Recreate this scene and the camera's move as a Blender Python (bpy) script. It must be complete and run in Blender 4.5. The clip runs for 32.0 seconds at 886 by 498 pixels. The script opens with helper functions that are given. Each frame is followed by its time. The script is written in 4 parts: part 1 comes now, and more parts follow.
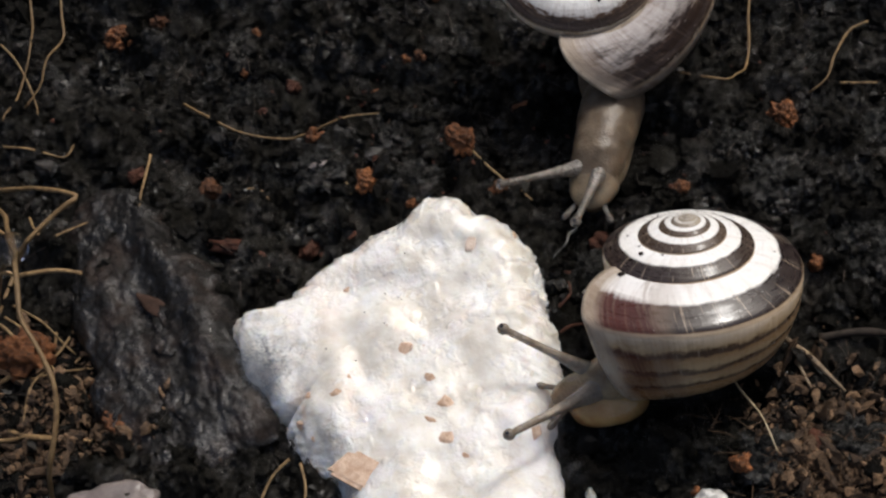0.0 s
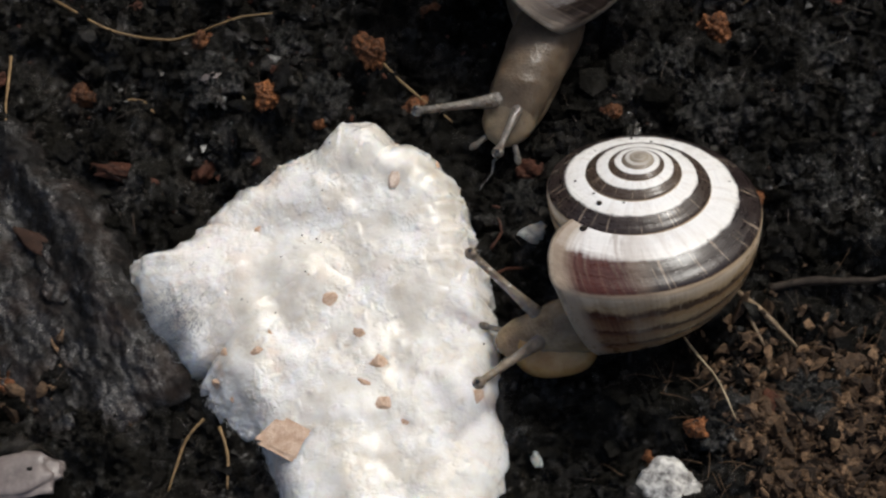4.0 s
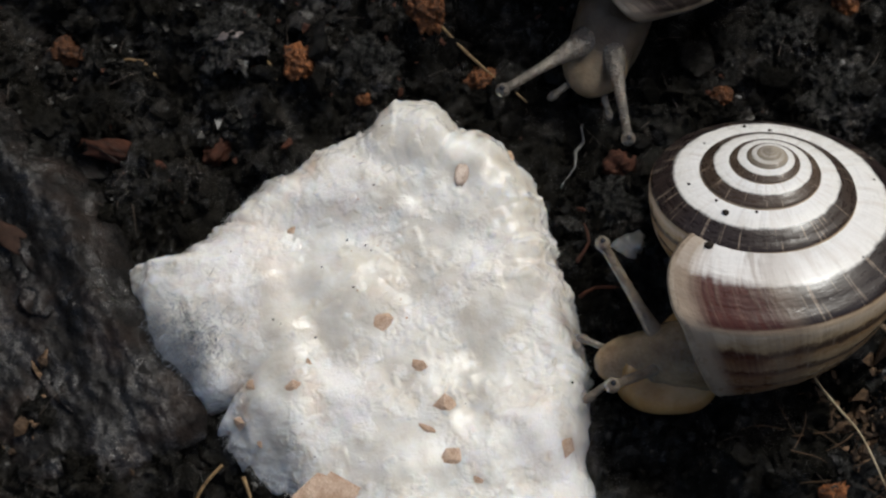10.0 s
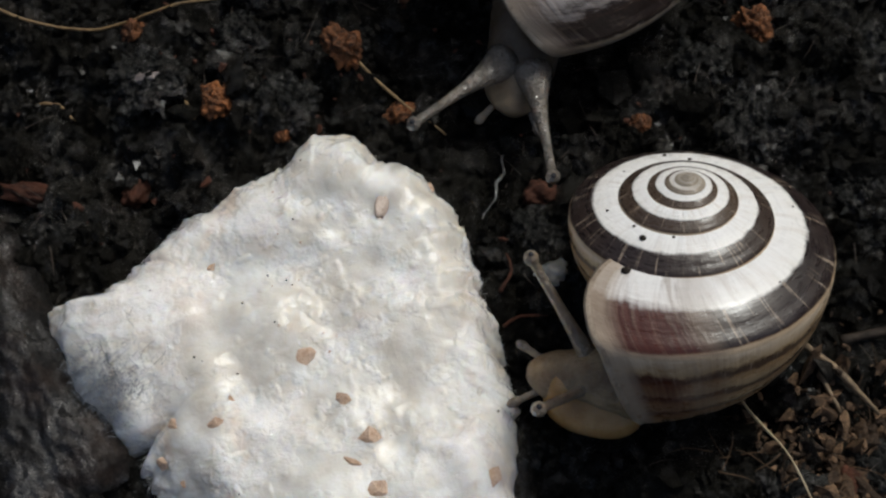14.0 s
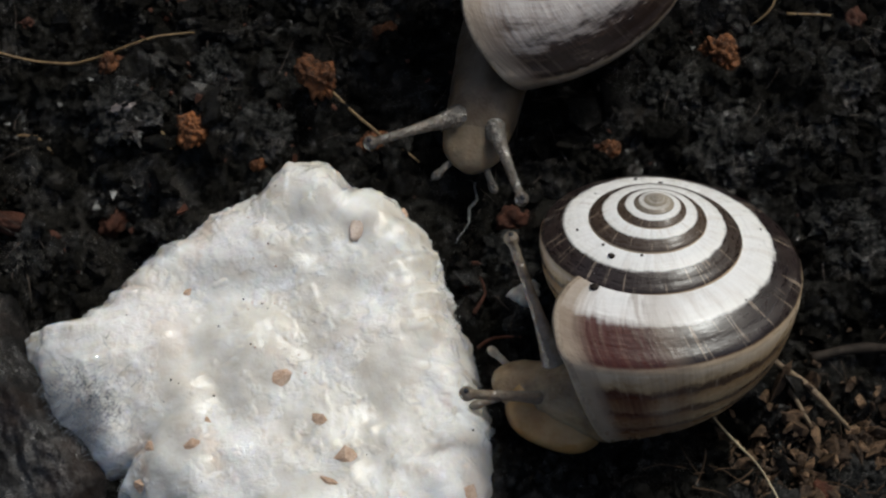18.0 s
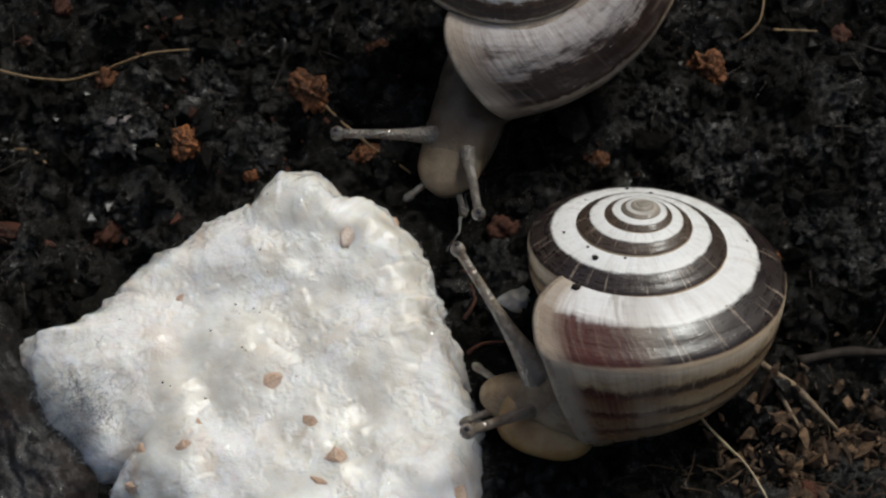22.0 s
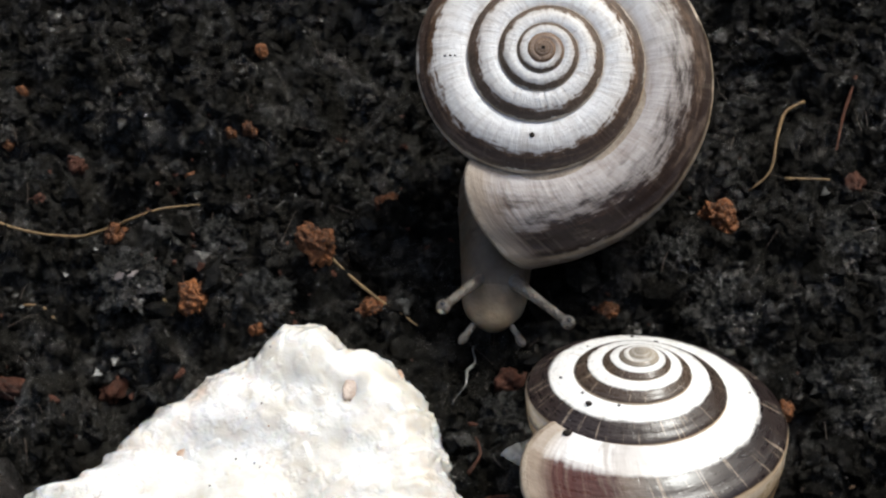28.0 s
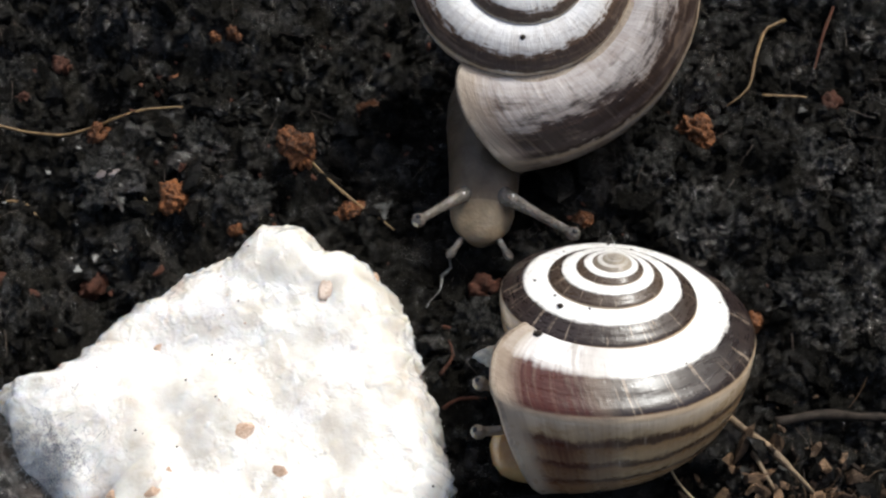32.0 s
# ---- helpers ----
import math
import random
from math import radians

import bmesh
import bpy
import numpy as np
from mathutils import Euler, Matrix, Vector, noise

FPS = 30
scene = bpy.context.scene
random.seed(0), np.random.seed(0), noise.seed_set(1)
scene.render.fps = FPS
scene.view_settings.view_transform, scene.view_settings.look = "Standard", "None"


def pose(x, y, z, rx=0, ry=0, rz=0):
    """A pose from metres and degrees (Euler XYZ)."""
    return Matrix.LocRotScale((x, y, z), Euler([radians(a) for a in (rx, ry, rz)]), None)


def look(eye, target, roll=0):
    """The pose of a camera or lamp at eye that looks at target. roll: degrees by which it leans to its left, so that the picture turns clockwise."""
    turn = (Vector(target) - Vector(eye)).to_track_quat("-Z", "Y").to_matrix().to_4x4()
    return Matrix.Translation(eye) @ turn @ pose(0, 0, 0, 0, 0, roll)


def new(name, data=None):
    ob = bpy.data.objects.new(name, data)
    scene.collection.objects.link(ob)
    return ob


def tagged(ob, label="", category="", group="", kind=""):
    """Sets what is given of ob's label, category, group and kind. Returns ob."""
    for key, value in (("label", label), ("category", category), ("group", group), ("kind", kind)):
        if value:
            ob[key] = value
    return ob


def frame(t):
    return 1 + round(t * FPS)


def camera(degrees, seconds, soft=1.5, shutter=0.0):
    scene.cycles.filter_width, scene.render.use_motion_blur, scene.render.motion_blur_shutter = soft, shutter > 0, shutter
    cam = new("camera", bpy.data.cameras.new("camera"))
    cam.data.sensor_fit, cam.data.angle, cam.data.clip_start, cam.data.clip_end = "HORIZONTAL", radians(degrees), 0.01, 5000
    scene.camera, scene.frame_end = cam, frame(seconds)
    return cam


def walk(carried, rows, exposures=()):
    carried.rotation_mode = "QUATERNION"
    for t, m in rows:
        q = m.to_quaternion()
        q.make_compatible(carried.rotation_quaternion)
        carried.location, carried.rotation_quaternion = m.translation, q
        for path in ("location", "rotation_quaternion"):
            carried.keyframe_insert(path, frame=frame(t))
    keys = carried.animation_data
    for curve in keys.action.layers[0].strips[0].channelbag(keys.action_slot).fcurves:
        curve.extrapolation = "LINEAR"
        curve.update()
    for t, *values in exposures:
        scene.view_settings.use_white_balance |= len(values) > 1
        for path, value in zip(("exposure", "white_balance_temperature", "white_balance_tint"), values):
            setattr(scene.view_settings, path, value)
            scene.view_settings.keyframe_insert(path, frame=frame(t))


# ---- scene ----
MM = 0.001
cam = camera(30.0, 32.0, soft=2.3, shutter=0.4)
# seconds, then place in millimetres and turn in degrees
PATH = [
    (0, 24.61, -73.39, 98.87, 38.21, 11.77, 8.70),
    (0.5, 23.00, -71.58, 97.64, 36.80, 10.85, 7.82),
    (1, 21.35, -69.11, 96.45, 35.70, 9.73, 7.30),
    (1.5, 20.07, -66.09, 95.25, 34.33, 8.70, 6.57),
    (2, 18.79, -63.76, 95.74, 33.84, 8.06, 5.84),
    (2.5, 17.76, -63.61, 95.53, 33.73, 7.81, 5.87),
    (4.5, 3.32, -53.43, 104.17, 26.37, 3.14, 2.69),
    (5, -2.27, -52.00, 104.93, 26.41, 2.42, 2.96),
    (5.5, -3.11, -51.66, 104.35, 26.44, 1.11, 3.53),
    (6, -4.14, -51.44, 103.86, 28.62, 0.75, 4.32),
    (6.5, -4.39, -51.15, 104.10, 27.04, 1.00, 4.16),
    (7, -3.85, -51.15, 103.49, 26.42, 0.62, 3.46),
    (7.5, -3.50, -51.49, 103.26, 26.31, 0.66, 3.53),
    (8, -3.20, -50.32, 103.27, 25.60, 0.14, 3.44),
    (8.5, -3.59, -49.47, 100.96, 25.87, -0.53, 3.44),
    (9, -2.94, -45.38, 93.58, 25.18, -0.12, 3.47),
    (9.5, -2.55, -42.38, 86.21, 24.63, 0.12, 3.16),
    (10, -2.86, -42.22, 85.91, 24.57, 0.42, 3.14),
    (10.5, -2.96, -42.23, 85.83, 24.70, 0.48, 2.86),
    (11, -1.77, -42.62, 85.46, 25.22, 0.57, 2.05),
    (11.5, -2.06, -42.83, 85.04, 25.79, 0.06, 1.59),
    (12, -1.71, -43.23, 84.74, 26.42, -0.06, 1.58),
    (12.5, -1.58, -43.58, 84.56, 26.65, -0.24, 1.35),
    (13, -1.59, -43.33, 85.01, 26.33, -0.25, 1.31),
    (13.5, -1.51, -43.97, 84.64, 26.83, -0.34, 1.14),
    (14, -1.28, -44.06, 84.47, 27.11, -0.45, 0.85),
    (14.5, -0.98, -44.75, 84.33, 27.65, -0.38, 0.81),
    (16.5, -1.24, -46.06, 84.15, 28.41, -0.68, 0.43),
    (17, -0.58, -45.92, 84.03, 28.53, -0.44, 0.46),
    (17.5, -0.64, -46.31, 84.14, 28.96, -0.55, 0.27),
    (18, -0.90, -47.16, 84.08, 29.70, -0.79, 0.02),
    (18.5, -0.21, -48.35, 83.78, 30.12, -0.88, -0.01),
    (19, 0.02, -48.51, 83.99, 30.10, -0.76, 0.12),
    (19.5, 0.43, -49.06, 83.83, 30.63, -0.66, 0.01),
    (20, 0.10, -49.14, 83.40, 31.36, -0.70, -0.16),
    (20.5, 0.57, -50.05, 83.36, 32.09, -0.66, -0.29),
    (21, 0.27, -50.76, 83.13, 32.28, -0.71, -0.03),
    (21.5, 0.40, -50.98, 82.97, 32.13, -0.52, -0.04),
    (22, 0.08, -51.14, 82.84, 32.37, -0.49, -0.01),
    (22.5, 0.44, -51.40, 82.80, 32.41, -0.50, -0.20),
    (23, 0.62, -51.86, 82.75, 32.78, -0.36, -0.14),
    (23.5, 0.41, -51.81, 82.96, 33.25, -0.50, -0.16),
    (24, 0.57, -51.99, 82.81, 34.58, -0.26, -0.13),
    (24.5, 1.74, -51.79, 81.99, 35.94, 0.06, 0.07),
    (25, 2.51, -51.73, 82.29, 36.75, 0.60, 0.36),
    (25.5, 2.85, -51.83, 82.36, 37.30, 0.67, 0.22),
    (27.5, 3.47, -51.25, 81.83, 37.93, 1.71, 1.13),
    (28, 3.83, -51.08, 81.72, 37.99, 1.73, 0.98),
    (28.5, 3.65, -51.32, 81.72, 38.32, 1.69, 0.83),
    (29, 3.58, -51.42, 81.62, 38.45, 1.83, 1.07),
    (29.5, 3.87, -51.58, 81.39, 38.31, 1.85, 1.26),
    (30, 4.38, -52.55, 81.52, 35.38, 0.97, 1.79),
    (30.5, 4.72, -52.83, 81.83, 34.73, 0.97, 2.00),
    (31, 4.55, -53.55, 81.93, 35.56, 0.69, 1.78),
    (31.5, 4.43, -53.31, 82.31, 35.61, 0.88, 1.97),
    (32, 4.87, -53.13, 81.75, 35.68, 0.71, 1.97),
]
walk(cam, [(t, pose(x * MM, y * MM, z * MM, a, b, c)) for t, x, y, z, a, b, c in PATH],
     exposures=[(0, -0.06, 6520, 9), (2.5, -0.14, 6500, 8), (5, -0.3, 6470, 7), (9, -0.48, 6430, 6), (18, -0.53, 6330, 4), (20, -0.4, 6330, 4), (22, -0.5, 6330, 4), (24, -0.28, 6330, 4), (25.5, 0.05, 6330, 4), (28, 0.26, 6330, 5), (32, 0.34, 6350, 6)])

# ---- light ----
SUN_AZ, SUN_EL = 50.0, 56.0
world = bpy.data.worlds.new("sky")
scene.world = world
world.use_nodes = True
wn = world.node_tree.nodes
sky = wn.new("ShaderNodeTexSky")
sky.sky_type, sky.sun_disc = "NISHITA", False
sky.air_density, sky.dust_density, sky.ozone_density = 0.8, 5.0, 0.0
sky.sun_elevation, sky.sun_rotation = radians(SUN_EL), radians(90 - SUN_AZ)
world.node_tree.links.new(sky.outputs[0], wn["Background"].inputs[0])
wn["Background"].inputs[1].default_value = 0.15
lamp = bpy.data.lights.new("sun", "SUN")
lamp.energy, lamp.angle, lamp.color = 2.1, radians(10), (1.0, 0.985, 0.96)
sun = new("sun", lamp)
ca, sa, ce, se = (f(radians(v)) for v in (SUN_AZ, SUN_EL) for f in (math.cos, math.sin))
sun.matrix_basis = look((ce * ca, ce * sa, se), (0, 0, 0))


# ---- materials ----
class Nodes:
    """A material's node tree, with short calls."""

    def __init__(self, name, rough=0.6, spec=0.5, metal=0.0):
        self.mat = bpy.data.materials.new(name)
        self.mat.use_nodes = True
        self.t = self.mat.node_tree
        self.b = self.t.nodes["Principled BSDF"]
        self.b.inputs["Roughness"].default_value = rough
        self.b.inputs["Specular IOR Level"].default_value = spec
        self.b.inputs["Metallic"].default_value = metal

    def add(self, kind, **values):
        n = self.t.nodes.new("ShaderNode" + kind)
        for key, v in values.items():
            n.inputs[key].default_value = v
        return n

    def link(self, a, b):
        self.t.links.new(a, b)

    def pos(self):
        return self.add("TexCoord").outputs["Object"]

    def noise(self, scale, detail=4.0, rough=0.6, vec=None, dist=0.0):
        n = self.add("TexNoise", Scale=scale, Detail=detail, Roughness=rough, Distortion=dist)
        self.link(vec if vec is not None else self.pos(), n.inputs["Vector"])
        return n.outputs["Fac"]

    def ramp(self, fac, *stops):
        n = self.add("ValToRGB")
        while len(n.color_ramp.elements) < len(stops):
            n.color_ramp.elements.new(0.5)
        for e, (p, c) in zip(n.color_ramp.elements, stops):
            e.position, e.color = p, (c, c, c, 1) if isinstance(c, (int, float)) else (*c, 1)
        self.link(fac, n.inputs[0])
        return n.outputs[0]

    def math(self, op, a, b=0.0, clamp=False):
        n = self.add("Math")
        n.operation, n.use_clamp = op, clamp
        for k, v in enumerate((a, b)):
            if isinstance(v, (int, float)):
                n.inputs[k].default_value = v
            else:
                self.link(v, n.inputs[k])
        return n.outputs[0]

    def mix(self, fac, a, b, mode="MIX"):
        n = self.add("Mix")
        n.data_type, n.blend_type = "RGBA", mode
        for k, v in ((0, fac), (6, a), (7, b)):
            if isinstance(v, (int, float)):
                n.inputs[k].default_value = v
            elif isinstance(v, tuple):
                n.inputs[k].default_value = (*v, 1)
            else:
                self.link(v, n.inputs[k])
        return n.outputs[2]

    def colour(self, c):
        if isinstance(c, tuple):
            self.b.inputs["Base Color"].default_value = (*c, 1)
        else:
            self.link(c, self.b.inputs["Base Color"])

    def bump(self, height, distance, strength=1.0):
        n = self.add("Bump", Strength=strength, Distance=distance)
        self.link(height, n.inputs["Height"])
        if self.b.inputs["Normal"].is_linked:
            self.link(self.b.inputs["Normal"].links[0].from_socket, n.inputs["Normal"])
        self.link(n.outputs[0], self.b.inputs["Normal"])

    def set(self, key, v):
        if isinstance(v, (int, float, tuple)):
            self.b.inputs[key].default_value = v
        else:
            self.link(v, self.b.inputs[key])


def mat_mottled(name, dark, light, scale, rough, bump=0.1, spec=0.5, vary=0.0, fine=6.0):
    """A two-tone material with grain at two sizes; scale in patches to the millimetre."""
    m = Nodes(name, rough, spec)
    big, small = m.noise(scale * 1000, 3), m.noise(scale * 1000 * fine, 4, 0.7)
    both = m.math("ADD", m.math("MULTIPLY", big, 0.6), m.math("MULTIPLY", small, 0.4))
    c = m.ramp(both, (0.36, dark), (0.64, light))
    if vary:
        r = m.add("ObjectInfo").outputs["Random"]
        c = m.mix(m.math("MULTIPLY", r, vary), c, tuple(v * 0.35 for v in dark))
    m.colour(c)
    m.set("Roughness", m.ramp(small, (0.3, rough * 0.7), (0.7, min(1.0, rough * 1.3))))
    if bump:
        m.bump(both, bump * MM)
    return m.mat


def mat_soil(name, dark, light, wet, grains=False):
    """Black peat: matt in most places, wet and glinting in patches."""
    m = Nodes(name, 0.3, 0.3)
    a, b, c = m.noise(300, 3), m.noise(2600, 5, 0.75), m.noise(8000, 3, 0.7)
    col = m.ramp(b, (0.35, dark), (0.68, light))
    col = m.mix(m.ramp(a, (0.55, 0.0), (0.72, 0.35)), col, tuple(v * f for v, f in zip(light, (1.5, 1.1, 0.8))))
    gloss = m.ramp(m.math("ADD", m.math("MULTIPLY", a, 0.5), m.math("MULTIPLY", b, 0.5)), (0.47, wet * 0.06), (0.58, wet))
    if grains:
        r = m.add("NewGeometry").outputs["Random Per Island"]
        col = m.mix(m.ramp(r, (0.0, 0.9), (0.5, 0.2), (0.9, 0.0)), col, tuple(v * 0.5 for v in dark))
        gloss = m.math("MULTIPLY", gloss, m.ramp(r, (0.2, 0.15), (1.0, 1.0)))
    m.colour(col)
    m.set("Roughness", m.ramp(c, (0.35, 0.08), (0.65, 0.3)))
    m.set("Specular IOR Level", gloss)
    m.set("Coat Weight", m.ramp(m.noise(190, 3), (0.5, 0.0), (0.64, 0.18 * wet)))
    m.set("Coat Roughness", 0.2)
    m.bump(b, 0.5 * MM)
    m.bump(c, 0.12 * MM)
    return m.mat


def mat_bark(name, dark, light):
    """Wet bark: grain drawn out along the slab, dull on the ridges and shiny between."""
    m = Nodes(name, 0.3, 0.8)
    along = m.add("Mapping", Rotation=(0, 0, radians(-56)), Scale=(2.2, 1.0, 1.0))
    along.vector_type = "TEXTURE"
    m.link(m.pos(), along.inputs["Vector"])
    a, b, c = m.noise(700, 4, 0.6, along.outputs[0]), m.noise(2400, 4, 0.7, along.outputs[0]), m.noise(260, 3)
    fine = m.noise(5200, 3, 0.7)
    m.colour(m.mix(m.ramp(c, (0.48, 0.0), (0.66, 0.55)), m.ramp(b, (0.35, dark), (0.7, light)), (0.034, 0.023, 0.018)))
    m.set("Roughness", m.ramp(fine, (0.35, 0.15), (0.65, 0.45)))
    m.set("Specular IOR Level", m.ramp(a, (0.44, 0.08), (0.6, 0.6)))
    m.bump(a, 0.1 * MM, 0.7)
    m.bump(b, 0.07 * MM, 0.7)
    m.bump(fine, 0.12 * MM, 0.9)
    return m.mat


def mat_shell(name, bands, pale, dark, lip, hairs, tip, gloss, ragged, young, broad, dirt, old, keel):
    """Spiral bands: u runs back from the lip in turns, v round the whorl."""
    m = Nodes(name, 0.32, 0.3)
    uv = m.add("SeparateXYZ")
    m.link(m.add("UVMap").outputs[0], uv.inputs[0])
    u, v = uv.outputs[0], uv.outputs[1]

    def grain(su, sv, detail=4, shear=0.0):
        w = m.add("CombineXYZ")
        m.link(m.math("ADD", m.math("MULTIPLY", u, su), m.math("MULTIPLY", v, shear)), w.inputs[0])
        m.link(m.math("MULTIPLY", v, sv), w.inputs[1])
        return m.noise(1.0, detail, 0.65, w.outputs[0])

    rib, streak, blotch, patch = grain(170, 5), grain(46, 3, 4, 4.0), grain(32, 44), grain(10, 13)
    hair, fleck = grain(130, 2.6, 2, 6.0), grain(60, 90, 3)
    edge = m.math("ADD", m.math("MULTIPLY", m.math("SUBTRACT", m.math("ADD", blotch, patch), 1.0), ragged),
                  m.math("MULTIPLY", m.math("SUBTRACT", m.math("ADD", rib, streak), 1.0), 0.3 * ragged))
    v2 = m.math("ADD", v, edge)
    col = m.ramp(v2, *bands)
    # the bands are paler brown on the older whorls
    col = m.mix(m.ramp(m.math("MULTIPLY", u, 0.2), (0.16, 0.0), (0.5, 0.9)), col, old, "LIGHTEN")
    # a broad mottled band round the last whorl
    belt = m.ramp(m.math("ADD", v2, m.math("MULTIPLY", m.math("SUBTRACT", patch, 0.5), 0.16)), (0.50, 0.0), (0.515, 1.0), (0.62, 1.0), (0.70, 0.0))
    belt = m.math("MULTIPLY", belt, m.ramp(u, (0.36, broad), (0.52, 0.0)))
    col = m.mix(m.math("MULTIPLY", belt, m.ramp(m.math("ADD", m.math("MULTIPLY", blotch, 0.5), m.math("MULTIPLY", fleck, 0.5)), (0.42, 1.0), (0.58, 0.4))), col, (0.042, 0.026, 0.018))
    # the last part of the whorl is dull and dirty
    dull = m.math("MULTIPLY", m.ramp(u, (0.3, 0.9 * broad), (0.56, 0.0)), m.ramp(patch, (0.35, 1.0), (0.65, 0.6)))
    col = m.mix(dull, col, m.mix(1.0, col, (0.45, 0.375, 0.335), "MULTIPLY"))
    # growth lines: faint dim ribs, scattered pale hairs over the bands, worn flecks
    col = m.mix(m.ramp(rib, (0.32, 0.22), (0.5, 0.0)), col, m.mix(0.6, col, dark, "MULTIPLY"))
    col = m.mix(m.ramp(streak, (0.36, 0.35 + 0.3 * dirt), (0.5, 0.0)), col, m.mix(0.75, col, (0.62, 0.53, 0.45), "MULTIPLY"))
    lum = m.add("RGBToBW")
    m.link(col, lum.inputs[0])
    hairy = m.math("MULTIPLY", m.ramp(hair, (0.60, 0.0), (0.66, 0.6)), m.math("MULTIPLY", m.ramp(fleck, (0.36, 0.15), (0.5, 1.0)), m.ramp(lum.outputs[0], (0.08, hairs), (0.3, 0.0))))
    col = m.mix(hairy, col, (0.42, 0.335, 0.25))
    col = m.mix(m.ramp(fleck, (0.70, 0.0), (0.74, 0.55)), col, pale)
    col = m.mix(m.ramp(m.math("ADD", m.math("MULTIPLY", patch, 0.5), m.math("MULTIPLY", blotch, 0.5)), (0.50, 0.0), (0.62, dirt)), col, (0.24, 0.175, 0.13))
    # a fawn line along the seam
    col = m.mix(m.ramp(m.math("ADD", v, m.math("MULTIPLY", m.math("SUBTRACT", blotch, 0.5), 0.008)), (0.496, 0.0), (0.501, keel), (0.514, keel), (0.523, 0.0)), col, (0.50, 0.38, 0.25))
    # the youngest part by the lip is thin and reddish
    near = m.ramp(m.math("ADD", u, m.math("MULTIPLY", m.math("SUBTRACT", streak, 0.5), 0.10)), (0.09 * young, 1.0), (0.17 * young, 0.0))
    dim = m.ramp(v2, (0.30, 0.25), (0.37, 0.8), (0.455, 0.95), (0.475, 0.3), (0.505, 0.25), (0.52, 0.97), (0.65, 0.95), (0.68, 0.1))
    col = m.mix(m.math("MULTIPLY", near, m.math("MULTIPLY", dim, m.ramp(rib, (0.35, 1.0), (0.66, 0.65)))), col, lip)
    grey = m.ramp(m.math("ADD", u, m.math("MULTIPLY", m.math("SUBTRACT", streak, 0.5), 0.16)), (0.10 * young, 0.0), (0.125 * young, 0.55), (0.15 * young, 0.5), (0.20 * young, 0.0))
    col = m.mix(m.math("MULTIPLY", grey, m.ramp(streak, (0.35, 0.3), (0.6, 1.0))), col, (0.22, 0.165, 0.12))
    col = m.mix(m.ramp(m.math("ADD", u, m.math("MULTIPLY", m.math("SUBTRACT", rib, 0.5), 0.02)), (0.012, 0.85), (0.035, 0.0)), col, (0.34, 0.27, 0.20))
    col = m.mix(m.ramp(m.math("MULTIPLY", u, 0.2), (tip[1], 0.0), (tip[2], 0.85)), col, tip[0])
    m.colour(col)
    m.set("Roughness", m.ramp(blotch, (0.35, 0.45 - gloss), (0.7, 0.6 - 0.5 * gloss)))
    m.bump(rib, 0.022 * MM, 0.8)
    m.bump(streak, (0.06 + 0.1 * broad) * MM, 0.8)
    m.bump(patch, 0.2 * MM, 0.5)
    m.set("Coat Weight", gloss)
    m.set("Coat Roughness", 0.2)
    return m.mat


def mat_flesh(name, dark, light, rough=0.25, alpha=1.0, sss=0.6, bump=0.06, spec=0.5):
    m = Nodes(name, rough, spec)
    n1, n2 = m.noise(700, 3), m.noise(4200, 3)
    m.colour(m.mix(m.ramp(n1, (0.35, 0.0), (0.65, 1.0)), dark, light))
    vor = m.add("TexVoronoi", Scale=4600.0)
    m.link(m.pos(), vor.inputs["Vector"])
    m.bump(vor.outputs["Distance"], bump * MM)
    m.bump(n2, 0.02 * MM)
    m.set("Subsurface Weight", sss)
    m.set("Subsurface Radius", (1.0, 0.7, 0.5))
    m.set("Subsurface Scale", 0.0012)
    if alpha < 1:
        m.set("Transmission Weight", 1 - alpha)
    return m.mat


